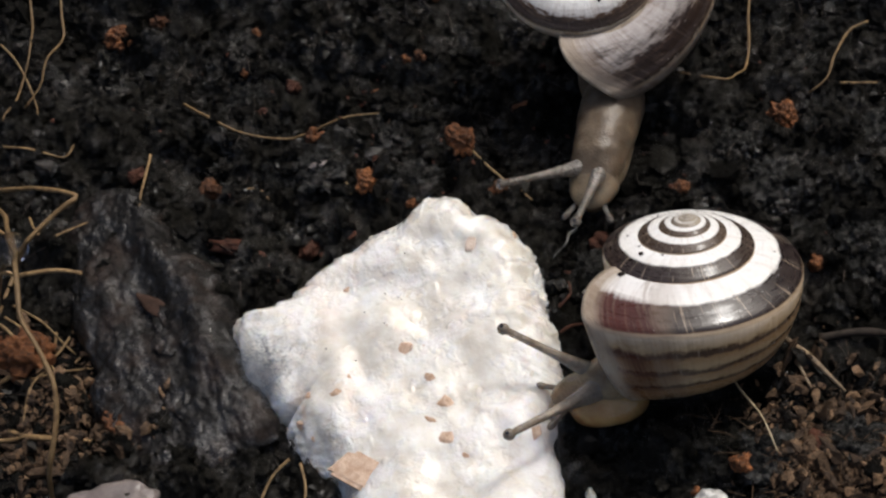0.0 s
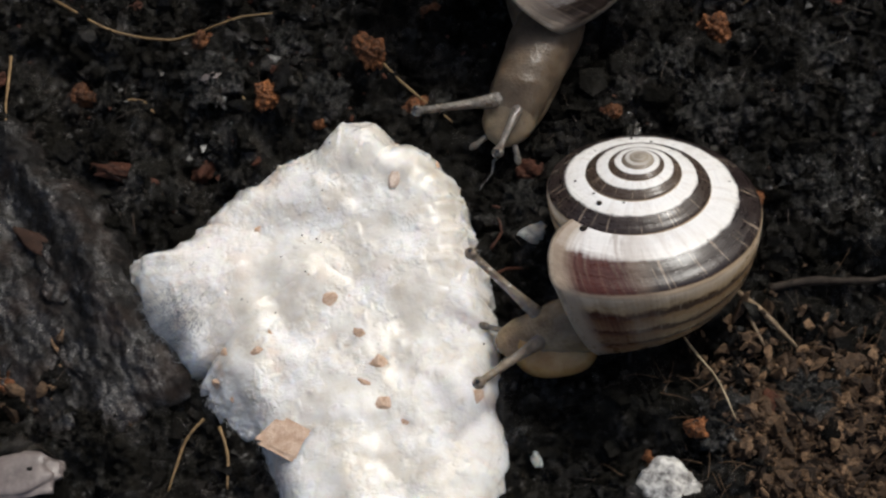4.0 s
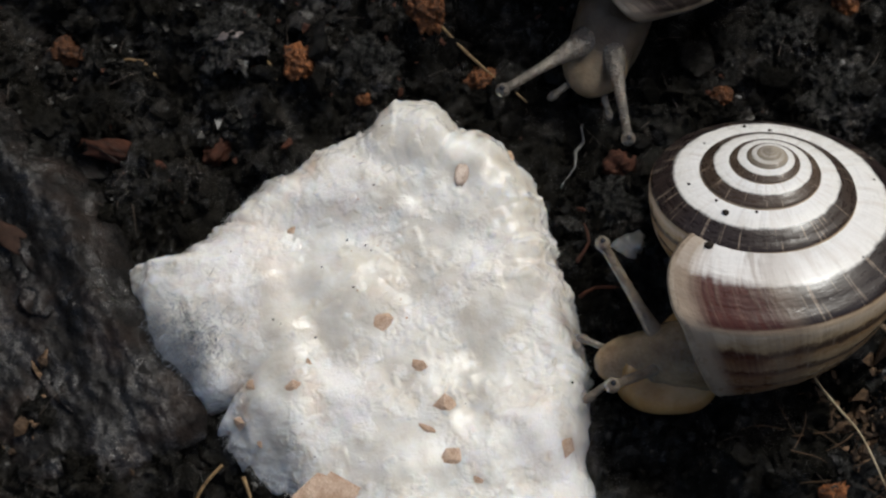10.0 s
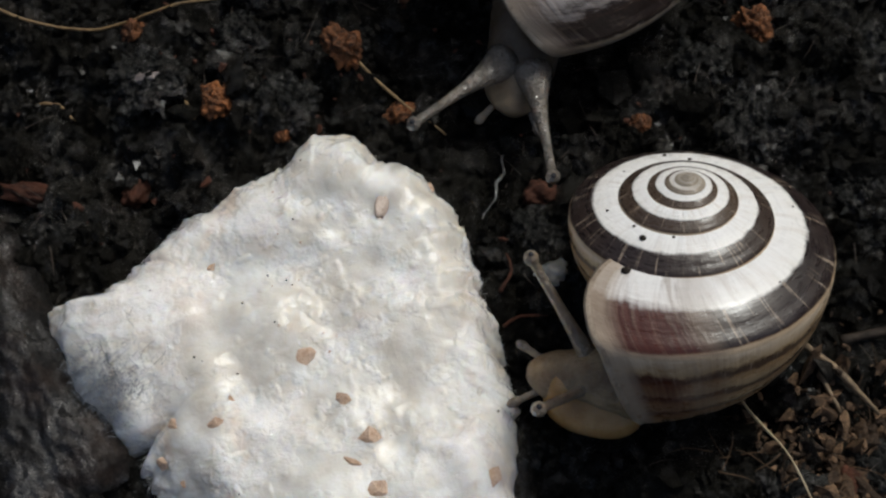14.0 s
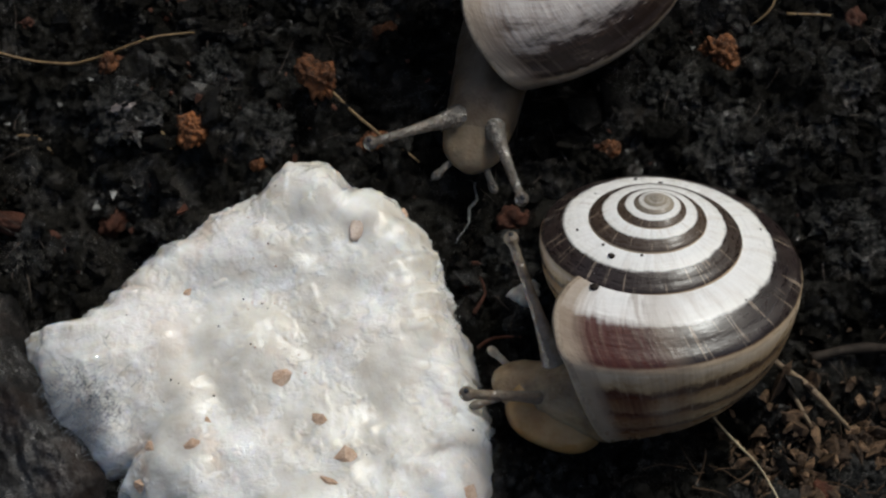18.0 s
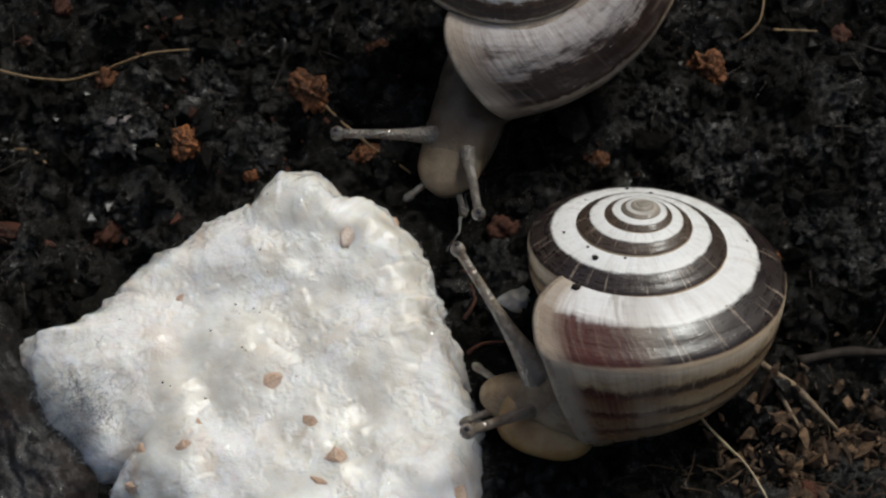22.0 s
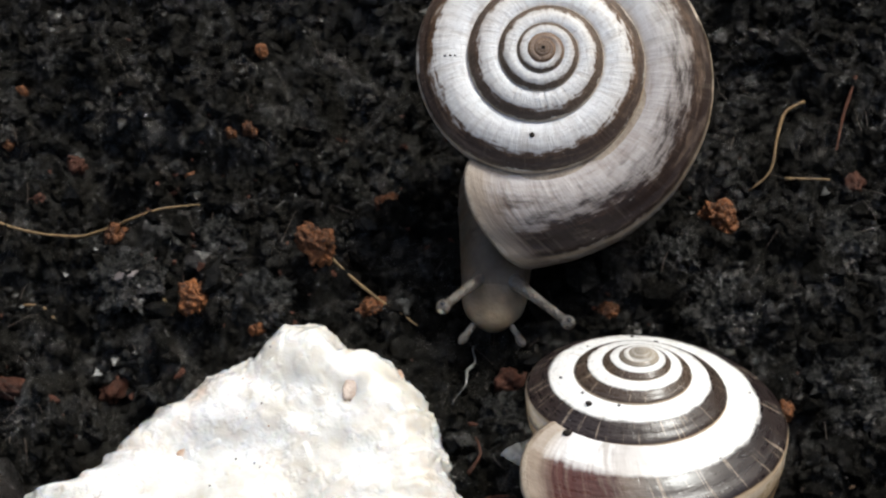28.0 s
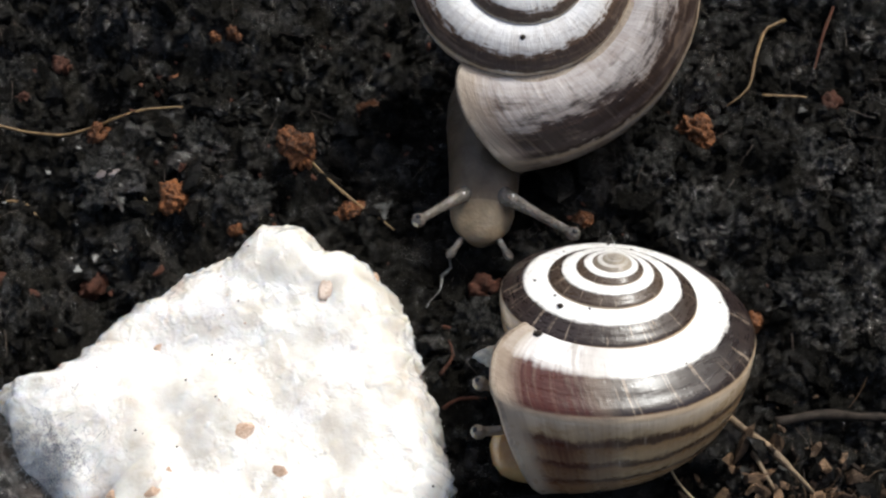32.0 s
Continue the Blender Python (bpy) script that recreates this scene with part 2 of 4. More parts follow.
def mat_food():
    """A smooth translucent cream paste, with whiter mash and a crumpled, glinting film in patches."""
    m = Nodes("moist_white_paste", 0.4, 0.4)
    n0, n1, n2 = m.noise(130, 3), m.noise(380, 4, 0.6), m.noise(1700, 4, 0.65)
    patch, blush = m.noise(230, 4, 0.7), m.noise(210, 3, 0.6, None, 0.6)
    wet = m.ramp(patch, (0.48, 0.0), (0.54, 1.0))
    col = m.ramp(n1, (0.34, (0.60, 0.565, 0.50)), (0.5, (0.70, 0.68, 0.63)), (0.66, (0.80, 0.80, 0.775)))
    col = m.mix(m.ramp(n0, (0.50, 0.0), (0.66, 0.4)), col, (0.70, 0.60, 0.545))
    col = m.mix(m.ramp(blush, (0.60, 0.0), (0.70, 0.35)), col, (0.66, 0.47, 0.34))
    col = m.mix(m.ramp(n2, (0.68, 0.0), (0.74, 0.3)), col, (0.62, 0.52, 0.36))
    col = m.mix(m.ramp(patch, (0.48, 0.0), (0.60, 0.75)), col, (0.86, 0.86, 0.85))
    m.colour(col)
    m.set("Roughness", m.mix(wet, m.ramp(n1, (0.35, 0.28), (0.65, 0.48)), (0.14, 0.14, 0.14)))
    m.bump(n1, 0.1 * MM, 0.6)
    m.bump(m.math("MULTIPLY", n2, m.math("ADD", m.math("MULTIPLY", wet, 0.6), 0.4)), 0.2 * MM, 0.8)
    film = m.add("Bump", Strength=1.0, Distance=0.36 * MM)
    crumple = m.math("ADD", m.noise(3000, 1, 0.5, None, 1.0), m.math("MULTIPLY", m.noise(7000, 1, 0.5), 0.4))
    m.link(m.math("MULTIPLY", crumple, m.math("ADD", m.math("MULTIPLY", wet, 0.9), 0.12)), film.inputs["Height"])
    m.link(film.outputs[0], m.b.inputs["Coat Normal"])
    m.set("Coat IOR", 1.75)
    m.set("Coat Weight", m.math("ADD", m.math("MULTIPLY", wet, 0.75), 0.25))
    m.set("Coat Roughness", m.ramp(wet, (0.0, 0.2), (1.0, 0.03)))
    m.set("Subsurface Weight", 1.0)
    m.set("Subsurface Radius", (1.0, 0.88, 0.7))
    m.set("Subsurface Scale", 0.0014)
    return m.mat


BROWN, DARK, PALE, BEIGE = (0.05, 0.029, 0.019), (0.017, 0.0115, 0.0115), (0.80, 0.79, 0.76), (0.36, 0.27, 0.18)
BLOTCH = (0.12, 0.066, 0.032)
SHELL_A = mat_shell("banded_shell_warm", [
    (0.30, BEIGE), (0.40, (0.40, 0.31, 0.22)), (0.470, (0.46, 0.38, 0.29)), (0.482, (0.72, 0.66, 0.56)), (0.506, (0.70, 0.63, 0.53)), (0.520, (0.05, 0.031, 0.022)),
    (0.575, (0.05, 0.031, 0.022)), (0.602, BLOTCH), (0.622, (0.62, 0.59, 0.55)), (0.74, (0.72, 0.72, 0.715))], (0.58, 0.53, 0.46), BROWN, (0.12, 0.08, 0.06), 0.12,
    ((0.21, 0.12, 0.065), 0.83, 0.90), 0.12, 0.12, 0.25, 0.95, 0.38, (0.10, 0.068, 0.044), 0.75)
TAN, CREAM, LINE = (0.40, 0.245, 0.115), (0.51, 0.365, 0.20), (0.085, 0.052, 0.033)
SHELL_B = mat_shell("banded_shell_dark", [
    (0.20, (0.27, 0.17, 0.085)), (0.34, TAN), (0.372, TAN), (0.380, LINE), (0.383, LINE), (0.391, CREAM), (0.414, TAN), (0.421, LINE), (0.425, LINE), (0.432, CREAM), (0.452, TAN), (0.458, LINE), (0.466, LINE), (0.473, CREAM),
    (0.487, (0.62, 0.48, 0.32)), (0.506, (0.74, 0.64, 0.49)), (0.517, (0.16, 0.09, 0.045)), (0.527, DARK), (0.648, DARK), (0.662, PALE), (0.74, (0.8, 0.8, 0.79))], PALE, BROWN, (0.075, 0.02, 0.013), 0.9,
    ((0.36, 0.31, 0.24), 0.72, 0.86), 0.25, 0.026, 0.85, 0.0, 0.06, (0.075, 0.05, 0.033), 0.85)
SHELL_LIP = mat_mottled("thin_shell_lip", (0.17, 0.125, 0.085), (0.4, 0.33, 0.25), 0.8, 0.4, 0.08)
FLESH = mat_flesh("grey_beige_flesh", (0.20, 0.14, 0.08), (0.35, 0.26, 0.155), 0.16, 0.85, 0.7, 0.07)
# the far snail's greyer flesh, its colour darkened for the shade it sits in
FLESH_SHADED = mat_flesh("shaded_grey_flesh", (0.10, 0.073, 0.048), (0.165, 0.125, 0.086), 0.34, 0.85, 0.7, 0.028, 0.28)
MOUTH = mat_flesh("cream_head", (0.22, 0.155, 0.09), (0.36, 0.27, 0.165), 0.22, 0.85, 0.7, 0.05)
SOLE = mat_flesh("amber_sole", (0.34, 0.195, 0.07), (0.48, 0.305, 0.13), 0.26, 0.85, 0.8, 0.02)
# far snail's tentacles and head, with shade put into their colour too
HORN_SHADED = mat_flesh("shaded_tentacle_skin", (0.085, 0.077, 0.068), (0.17, 0.152, 0.132), 0.12, 0.85, 0.5, 0.1)
MOUTH_SHADED = mat_flesh("shaded_cream_head", (0.15, 0.115, 0.075), (0.25, 0.195, 0.13), 0.35, 0.85, 0.7, 0.02, 0.3)
HORN = mat_flesh("grey_tentacle_skin", (0.14, 0.115, 0.088), (0.25, 0.21, 0.165), 0.15, 0.85, 0.5, 0.07)
EYE = mat_mottled("dark_eye", (0.01, 0.01, 0.012), (0.03, 0.03, 0.035), 3.0, 0.15, 0)
FOOD = mat_food()
NUT = mat_mottled("tan_nut", (0.42, 0.26, 0.16), (0.72, 0.55, 0.42), 1.4, 0.35, 0.15, vary=0.25)
SKIN = mat_mottled("pinkish_nut_skin", (0.36, 0.27, 0.21), (0.56, 0.46, 0.39), 0.8, 0.35, 0.1)
SOIL = mat_soil("black_peat", (0.0085, 0.008, 0.0068), (0.021, 0.0192, 0.0155), 0.7)
CLOD = mat_soil("black_crumb", (0.0085, 0.0081, 0.007), (0.024, 0.022, 0.018), 0.9, True)
CLOD_GREY = mat_soil("grey_clod", (0.012, 0.012, 0.0115), (0.06, 0.058, 0.053), 1.0, True)
BARK = mat_bark("wet_dark_bark", (0.006, 0.0058, 0.0056), (0.02, 0.0188, 0.018))
COIR = mat_mottled("rusty_coir", (0.022, 0.008, 0.003), (0.36, 0.135, 0.046), 1.3, 0.5, 0.4, spec=0.3, vary=0.7, fine=4.0)
COIR_DIM = mat_mottled("dark_red_coir", (0.03, 0.010, 0.005), (0.12, 0.042, 0.022), 1.4, 0.6, 0.3, spec=0.25, vary=0.4)
ROOT = mat_mottled("tan_root", (0.12, 0.07, 0.03), (0.34, 0.225, 0.105), 2.0, 0.5, 0.06, spec=0.3, vary=0.5)
FIBRE = mat_mottled("brown_fibre", (0.015, 0.010, 0.007), (0.07, 0.045, 0.028), 2.0, 0.5, 0)
TWIG = mat_mottled("grey_brown_twig", (0.07, 0.045, 0.025), (0.27, 0.19, 0.11), 1.5, 0.6, 0.08)
STRAW = mat_mottled("pale_straw", (0.26, 0.19, 0.10), (0.5, 0.41, 0.27), 1.5, 0.45, 0.05)
TWIG_DARK = mat_mottled("dark_twig", (0.012, 0.009, 0.007), (0.042, 0.033, 0.026), 1.5, 0.7, 0.1, spec=0.15)
SCRAP = mat_mottled("pale_scrap", (0.5, 0.46, 0.4), (0.78, 0.76, 0.7), 1.0, 0.5, 0.1)
CHIP = mat_flesh("milky_chip", (0.4, 0.4, 0.36), (0.6, 0.6, 0.56), 0.3, 0.7, 0.6, 0.02)
SCRAP_DIM = mat_mottled("dirty_pale_scrap", (0.09, 0.075, 0.07), (0.2, 0.17, 0.16), 0.4, 0.4, 0.1)
SLIME = mat_flesh("milky_slime", (0.07, 0.07, 0.065), (0.24, 0.24, 0.225), 0.15, 0.8, 0.4)
drop = Nodes("clear_water", 0.02, 0.5)
drop.colour((0.9, 0.93, 1.0))
drop.set("Transmission Weight", 1.0)
drop.set("IOR", 1.33)
DROP = drop.mat


# ---- mesh tools: all sizes in millimetres ----
def vn(x, y, seed):
    """Smooth value noise, -1 to 1, with one bump to the unit."""
    xi, yi = np.floor(x).astype(np.int64), np.floor(y).astype(np.int64)
    fx, fy = x - xi, y - yi
    fx, fy = fx * fx * (3 - 2 * fx), fy * fy * (3 - 2 * fy)

    def h(a, b):
        n = (a * 374761393 + b * 668265263 + seed * 2147483647 + 1013904223) & 0xFFFFFFFF
        n = ((n ^ (n >> 13)) * 1274126177) & 0xFFFFFFFF
        return ((n ^ (n >> 16)) & 0xFFFF) / 32767.5 - 1

    return (h(xi, yi) * (1 - fx) + h(xi + 1, yi) * fx) * (1 - fy) + (h(xi, yi + 1) * (1 - fx) + h(xi + 1, yi + 1) * fx) * fy


FOOD_AT = (-9.0, -6.0)
FOOD_EDGE = [(-8.8, 6.6), (-6.4, 6.0), (-4.9, 4.6), (-2.9, 3.9), (-0.6, 2.0), (0.4, -1.2), (1.4, -4.4), (2.4, -7.6), (3.1, -11), (3.4, -16), (3.6, -20), (2.0, -25),
             (-4, -28), (-9.5, -26), (-11.4, -21), (-13.0, -18.0), (-15.4, -16.6), (-17.6, -14.2), (-16.9, -12.6), (-18.3, -13.0), (-20.4, -11.5), (-22.4, -9.6), (-23.4, -7.0),
             (-23.9, -5.3), (-21.4, -4.5), (-19.4, -3.2), (-17.2, -0.3), (-14.6, 1.6), (-11.8, 3.7), (-10.2, 4.6)]


def food_reach(ang):
    """How far the lump reaches from its middle, by angle."""
    edge = np.array(FOOD_EDGE) - FOOD_AT
    a = np.arctan2(edge[:, 1], edge[:, 0])
    k = np.argsort(a)
    a, r = a[k], np.hypot(*edge[k].T)
    r = np.interp(ang, np.concatenate([a - 2 * np.pi, a, a + 2 * np.pi]), np.tile(r, 3))
    return r


def ground_z(x, y):
    """Height of the soil, with an added bank out of view."""
    x, y = np.asarray(x, float), np.asarray(y, float)
    w1, w2 = vn(x / 5, y / 5, 31), vn(x / 5, y / 5, 32)
    z = 1.1 * vn(x / 9, y / 9, 1) + 1.8 * vn((x + w1 * 2) / 3.8, (y + w2 * 2) / 3.8, 2)
    z += 0.85 * vn((x + w1) / 1.7, (y + w2) / 1.7, 3) + 0.4 * vn((x - w2) / 0.75, (y + w1) / 0.75, 4) + 0.32 * vn(x / 0.4, y / 0.4, 5)
    far = np.clip((np.hypot(x, y) - 60) / 60, 0, 1)
    d = food_reach(np.arctan2(y - FOOD_AT[1], x - FOOD_AT[0])) - np.hypot(x - FOOD_AT[0], y - FOOD_AT[1])
    hollow = np.clip(d / 2.0, 0, 1)
    flat = np.maximum(np.exp(-((x - 6) ** 2 + (y + 9) ** 2) / 20), 0.75 * np.exp(-((x - 4) ** 2 + (y - 9.5) ** 2) / 32))
    z = z * (1 - flat) - 0.3 * flat
    # unseen bank added all round to block the low sky, higher on its far side
    away = np.hypot(x + 5, y)
    rise = np.clip((away - 100) / 210, 0, 1)
    sky_block = 230 * rise * rise * (3 - 2 * rise) * (0.6 + 0.4 * y / np.maximum(away, 1) * np.exp(-np.clip(away - 310, 0, None) / 500))
    return (z * (1 - far) - 0.9) * (1 - hollow) - 2.4 * hollow + sky_block


def mesh_of(name, verts, faces, mat, smooth=True, uv=None):
    me = bpy.data.meshes.new(name)
    me.from_pydata((np.asarray(verts, float) * MM).tolist(), [], faces if isinstance(faces, list) else faces.tolist())
    me.materials.append(mat)
    if smooth:
        me.polygons.foreach_set("use_smooth", [True] * len(me.polygons))
    if uv is not None:
        layer = me.uv_layers.new(name="UVMap")
        loops = np.empty(len(me.loops), np.int32)
        me.loops.foreach_get("vertex_index", loops)
        layer.data.foreach_set("uv", np.asarray(uv, float)[loops].ravel())
    me.update()
    return me


def part(name, me, parent=None, label="", m=None):
    ob = new(name, me)
    if parent is not None:
        ob.parent = parent
    if m is not None:
        ob.matrix_basis = m
    return tagged(ob, label)


def at(x, y, z=0.0, rx=0, ry=0, rz=0):
    return pose(x * MM, y * MM, z * MM, rx, ry, rz)


def grid_faces(n, m, wrap=False):
    """Quads over n rows of m points."""
    i, j = np.meshgrid(np.arange(n - 1), np.arange(m if wrap else m - 1), indexing="ij")
    k = (j + 1) % m
    return np.stack([i * m + j, i * m + k, (i + 1) * m + k, (i + 1) * m + j], -1).reshape(-1, 4)


def smooth_line(points, step=0.35):
    """A Catmull-Rom curve through the points."""
    p = np.array([points[0], *points, points[-1]], float)
    out = []
    for a, b, c, d in zip(p, p[1:], p[2:], p[3:]):
        n = max(2, int(np.linalg.norm(c - b) / step))
        for t in np.arange(n) / n:
            out.append(0.5 * (2 * b + (c - a) * t + (2 * a - 5 * b + 4 * c - d) * t * t + (3 * b - a - 3 * c + d) * t ** 3))
    return np.array([*out, p[-2]])


def tube(line, radius, sides=8, ends=True):
    """Verts and faces of a tube along a line; radius a number or one for each point."""
    line = np.asarray(line, float)
    r = np.broadcast_to(np.asarray(radius, float), (len(line),))
    d = np.gradient(line, axis=0)
    d /= np.linalg.norm(d, axis=1, keepdims=True) + 1e-9
    up = np.array([0.13, 0.21, 0.97])
    a = np.cross(d, up)
    a /= np.linalg.norm(a, axis=1, keepdims=True) + 1e-9
    b = np.cross(a, d)
    ph = np.linspace(0, 2 * np.pi, sides, endpoint=False)
    v = line[:, None] + r[:, None, None] * (np.cos(ph)[None, :, None] * a[:, None] + np.sin(ph)[None, :, None] * b[:, None])
    f = grid_faces(len(line), sides, True).tolist()
    if ends:
        f += [list(range(sides))[::-1], [(len(line) - 1) * sides + k for k in range(sides)]]
    return v.reshape(-1, 3), f


def lump(seed, size, rough=0.35, freq=1.3, sub=3, squash=0.8):
    """An uneven pebble or crumb: verts and faces, about size across."""
    bm = bmesh.new()
    bmesh.ops.create_icosphere(bm, subdivisions=sub, radius=1)
    off = Vector((seed * 7.13, seed * 3.7, seed * 1.9))
    v = []
    for q in bm.verts:
        p = q.co
        n = noise.noise(p * freq + off) + 0.55 * noise.noise(p * freq * 2.3 + off) + 0.35 * noise.noise(p * freq * 5 + off)
        n -= 0.5 * abs(noise.noise(p * freq * 3.1 - off))
        v.append(p * (1 + rough * n))
    f = [[w.index for w in g.verts] for g in bm.faces]
    bm.free()
    v = np.array(v) * (size / 2)
    v[:, 2] *= squash
    return v, f


# ---- ground ----
def axis_steps(lo, hi, step, far):
    mid = np.arange(lo, hi + step / 2, step)
    out, d = [], step
    while not out or sum(out) < far:
        d *= 1.25
        out.append(d)
    out = np.cumsum(out)
    return np.concatenate([lo - out[::-1], mid, hi + out])


def build_ground():
    gx, gy = axis_steps(-58, 40, 0.26, 3000), axis_steps(-32, 42, 0.26, 3000)
    x, y = np.meshgrid(gx, gy)
    v = np.stack([x, y, ground_z(x, y)], -1).reshape(-1, 3)
    ob = part("ground", mesh_of("ground", v, grid_faces(len(gy), len(gx)), SOIL))
    tagged(ob, "black damp peaty potting soil, loose and crumbly", "soil", kind="structure")


build_ground()

# ---- food ----
def food_z(x, y, s):
    top = 2.3 + 0.10 * (y + 6) + 1.5 * np.exp(-((x + 6.8) ** 2 + (y - 3.0) ** 2) / 9) + 0.5 * np.exp(-((x + 20) ** 2 + (y + 6) ** 2) / 8)
    top = np.maximum(top, 1.2)
    top = top - 0.5 * np.exp(-((x + 4.4) ** 2 / 0.8 + (y - 0.6) ** 2 / 3.0))
    top = top + 0.6 * vn(x / 3.4, y / 3.4, 11) + 0.24 * vn(x / 1.7 + 0.3 * y, y / 1.7 - 0.3 * x, 12)
    lumpy = np.clip(0.5 + 0.9 * vn(x / 2.5, y / 2.5, 16), 0, 1)
    top = top + lumpy * (0.09 * vn(x / 0.8 - 0.5 * y, y / 0.8 + 0.5 * x, 13) + 0.02 * vn(x / 0.35, y / 0.35, 14) + 0.25 * np.clip(vn(x / 0.6 + 0.7 * y, y / 0.6 - 0.7 * x, 17) - 0.5, 0, 1))
    # the lower flank sinks away behind the corner
    top = top - 2.4 * np.exp(-((x + 16.5) ** 2 / 14 + (y + 19) ** 2 / 18))
    return -2.2 + (top + 2.2) * np.sqrt(np.clip(1 - s ** 7, 0, 1))


def build_food():
    na, nr = 640, 190
    ang = np.linspace(-np.pi, np.pi, na, endpoint=False)
    s = 1 - (1 - np.linspace(0, 1, nr)) ** 1.7
    reach = food_reach(ang) + 0.22 * vn(ang * 12, ang * 0, 21) + 0.12 * vn(ang * 34, ang * 0, 22)
    S, A = np.meshgrid(s, ang, indexing="ij")
    r = S * reach[None]
    x, y = FOOD_AT[0] + r * np.cos(A), FOOD_AT[1] + r * np.sin(A)
    z = food_z(x, y, S)
    # the flank bulges and breaks up unevenly
    rim = S ** 6
    push = 0.25 * vn(x / 1.1 + z, y / 1.1 - z, 23) + 0.1 * vn(x / 0.5 - z * 2, y / 0.5 + z * 2, 24) + 0.05 * vn(x / 0.25 - z * 4, y / 0.25 + z * 4, 25)
    x, y = x + rim * push * np.cos(A), y + rim * push * np.sin(A)
    v = np.stack([x, y, z], -1).reshape(-1, 3)
    body = part("food_lump", mesh_of("food_lump", v, grid_faces(nr, na, True)[:, ::-1], FOOD))
    tagged(body, "moist white lump of mashed food with nut flecks on soil", "food")
    return body


food = build_food()


def food_top(x, y):
    d = np.hypot(x - FOOD_AT[0], y - FOOD_AT[1])
    return float(food_z(np.array(x), np.array(y), np.array(min(1.0, d / float(food_reach(np.arctan2(y - FOOD_AT[1], x - FOOD_AT[0])))))))


# nut flecks: place, length, turn
NUTS = [(-8.9, -8.5, 1.5, 20), (-6.6, -10.8, 1.0, -30), (-5.0, -13.0, 1.5, 25), (-5.8, -14.4, 1.2, -12), (-4.5, -15.9, 1.4, 55), (1.5, -14.8, 1.4, 60), (-13.2, -12.4, 1.1, 30),
        (-14.3, -3.2, 0.9, 40), (-15.5, -12.3, 0.9, -40), (-16.0, -14.0, 1.0, 0), (-7.4, -8.2, 0.6, 0), (-3.2, -17.0, 1.2, 15), (-14.9, -15.0, 0.8, 70), (-2.2, 2.6, 1.0, -40), (-12.6, -11.0, 0.7, 10)]
for k, (x, y, size, turn) in enumerate(NUTS):
    v, f = lump(40 + k, size * 1.15, 0.6, 0.9, 1, 0.36)
    v[:, 1] *= 0.7
    part("nut_piece", mesh_of("nut_piece", v, f, NUT, smooth=False), food, "tan chopped nut piece", at(x, y, food_top(x, y) - 0.12, 16, -12, turn))
# a brown skin showing in a slit near the top
v, f = lump(58, 3.2, 0.3, 0.9, 3, 0.3)
part("nut_skin", mesh_of("nut_skin", v * (0.9, 0.36, 0.4), f, SKIN), food, "brown nut skin in a slit", at(-4.5, 1.0, food_top(-4.5, 1.0) - 0.22, 18, 4, 76))
bm = bmesh.new()
bmesh.ops.create_cube(bm, size=1)
bmesh.ops.bevel(bm, geom=bm.edges[:], offset=0.12, segments=2, affect="EDGES")
for q in bm.verts:
    q.co = Vector((q.co.x * 4.2 + q.co.y * 0.8, q.co.y * 2.4 - 0.25 * q.co.x ** 2 * 4, q.co.z * 0.5 - 0.5 * q.co.x ** 2)) * MM
shard = bpy.data.meshes.new("nut_shard")
bm.to_mesh(shard)
bm.free()
shard.materials.append(NUT)
part("nut_shard", shard, food, "large brown nut shard", at(-10.2, -18.3, food_top(-10.2, -18.3) + 0.15, 8, 10, -24))


# ---- snails ----
def shell_verts(shape, R, th, ph, turns, fat=1.0):
    """A right-handed shell with its tip at the origin; each whorl joins the last one at its widest line."""
    c, up, low, w, drop, flare, lean = shape
    q = np.exp(np.log(w) / (2 * np.pi) * (th - turns * 2 * np.pi))
    seam = math.acos((1 / w - c) / (1 - c))
    h = up * math.sin(seam) / (1 - 1 / w)
    last = np.clip((th - (turns - 0.4) * 2 * np.pi) / (0.4 * 2 * np.pi), 0, 1)
    zc = -h * q - drop * last ** 2 * q
    rho, z = c * q + (1 - c) * fat * q * np.cos(ph), zc + np.where(ph > 0, up, low) * fat * q * np.sin(ph)
    f = np.clip(ph / seam, 0, 1)
    flat = np.where(ph <= seam, 0.5 * np.clip(ph / 0.5, 0, 1), 0.0)
    rho = rho + flat * (q * fat * (1 + (1 / w - 1) * f) - rho)
    z = z + flat * (zc + up * q * math.sin(seam) * f - z)
    sr, sz = c * q + (1 - c) * q * math.cos(seam), zc + up * q * math.sin(seam)
    k = 1 + flare * np.clip((th - (turns - 0.55) * 2 * np.pi) / (0.55 * 2 * np.pi), 0, 1) ** 1.3
    rho, z = sr + (rho - sr) * k, sz + (z - sz) * k
    a = -(th - turns * 2 * np.pi)
    a = a + lean * np.clip((th - (turns - 0.3) * 2 * np.pi) / (0.3 * 2 * np.pi), 0, 1) ** 2 * np.sin(np.clip((seam - ph) / 2, 0, np.pi / 2)) ** 2
    return np.stack([rho * np.cos(a), rho * np.sin(a), z], -1) * R


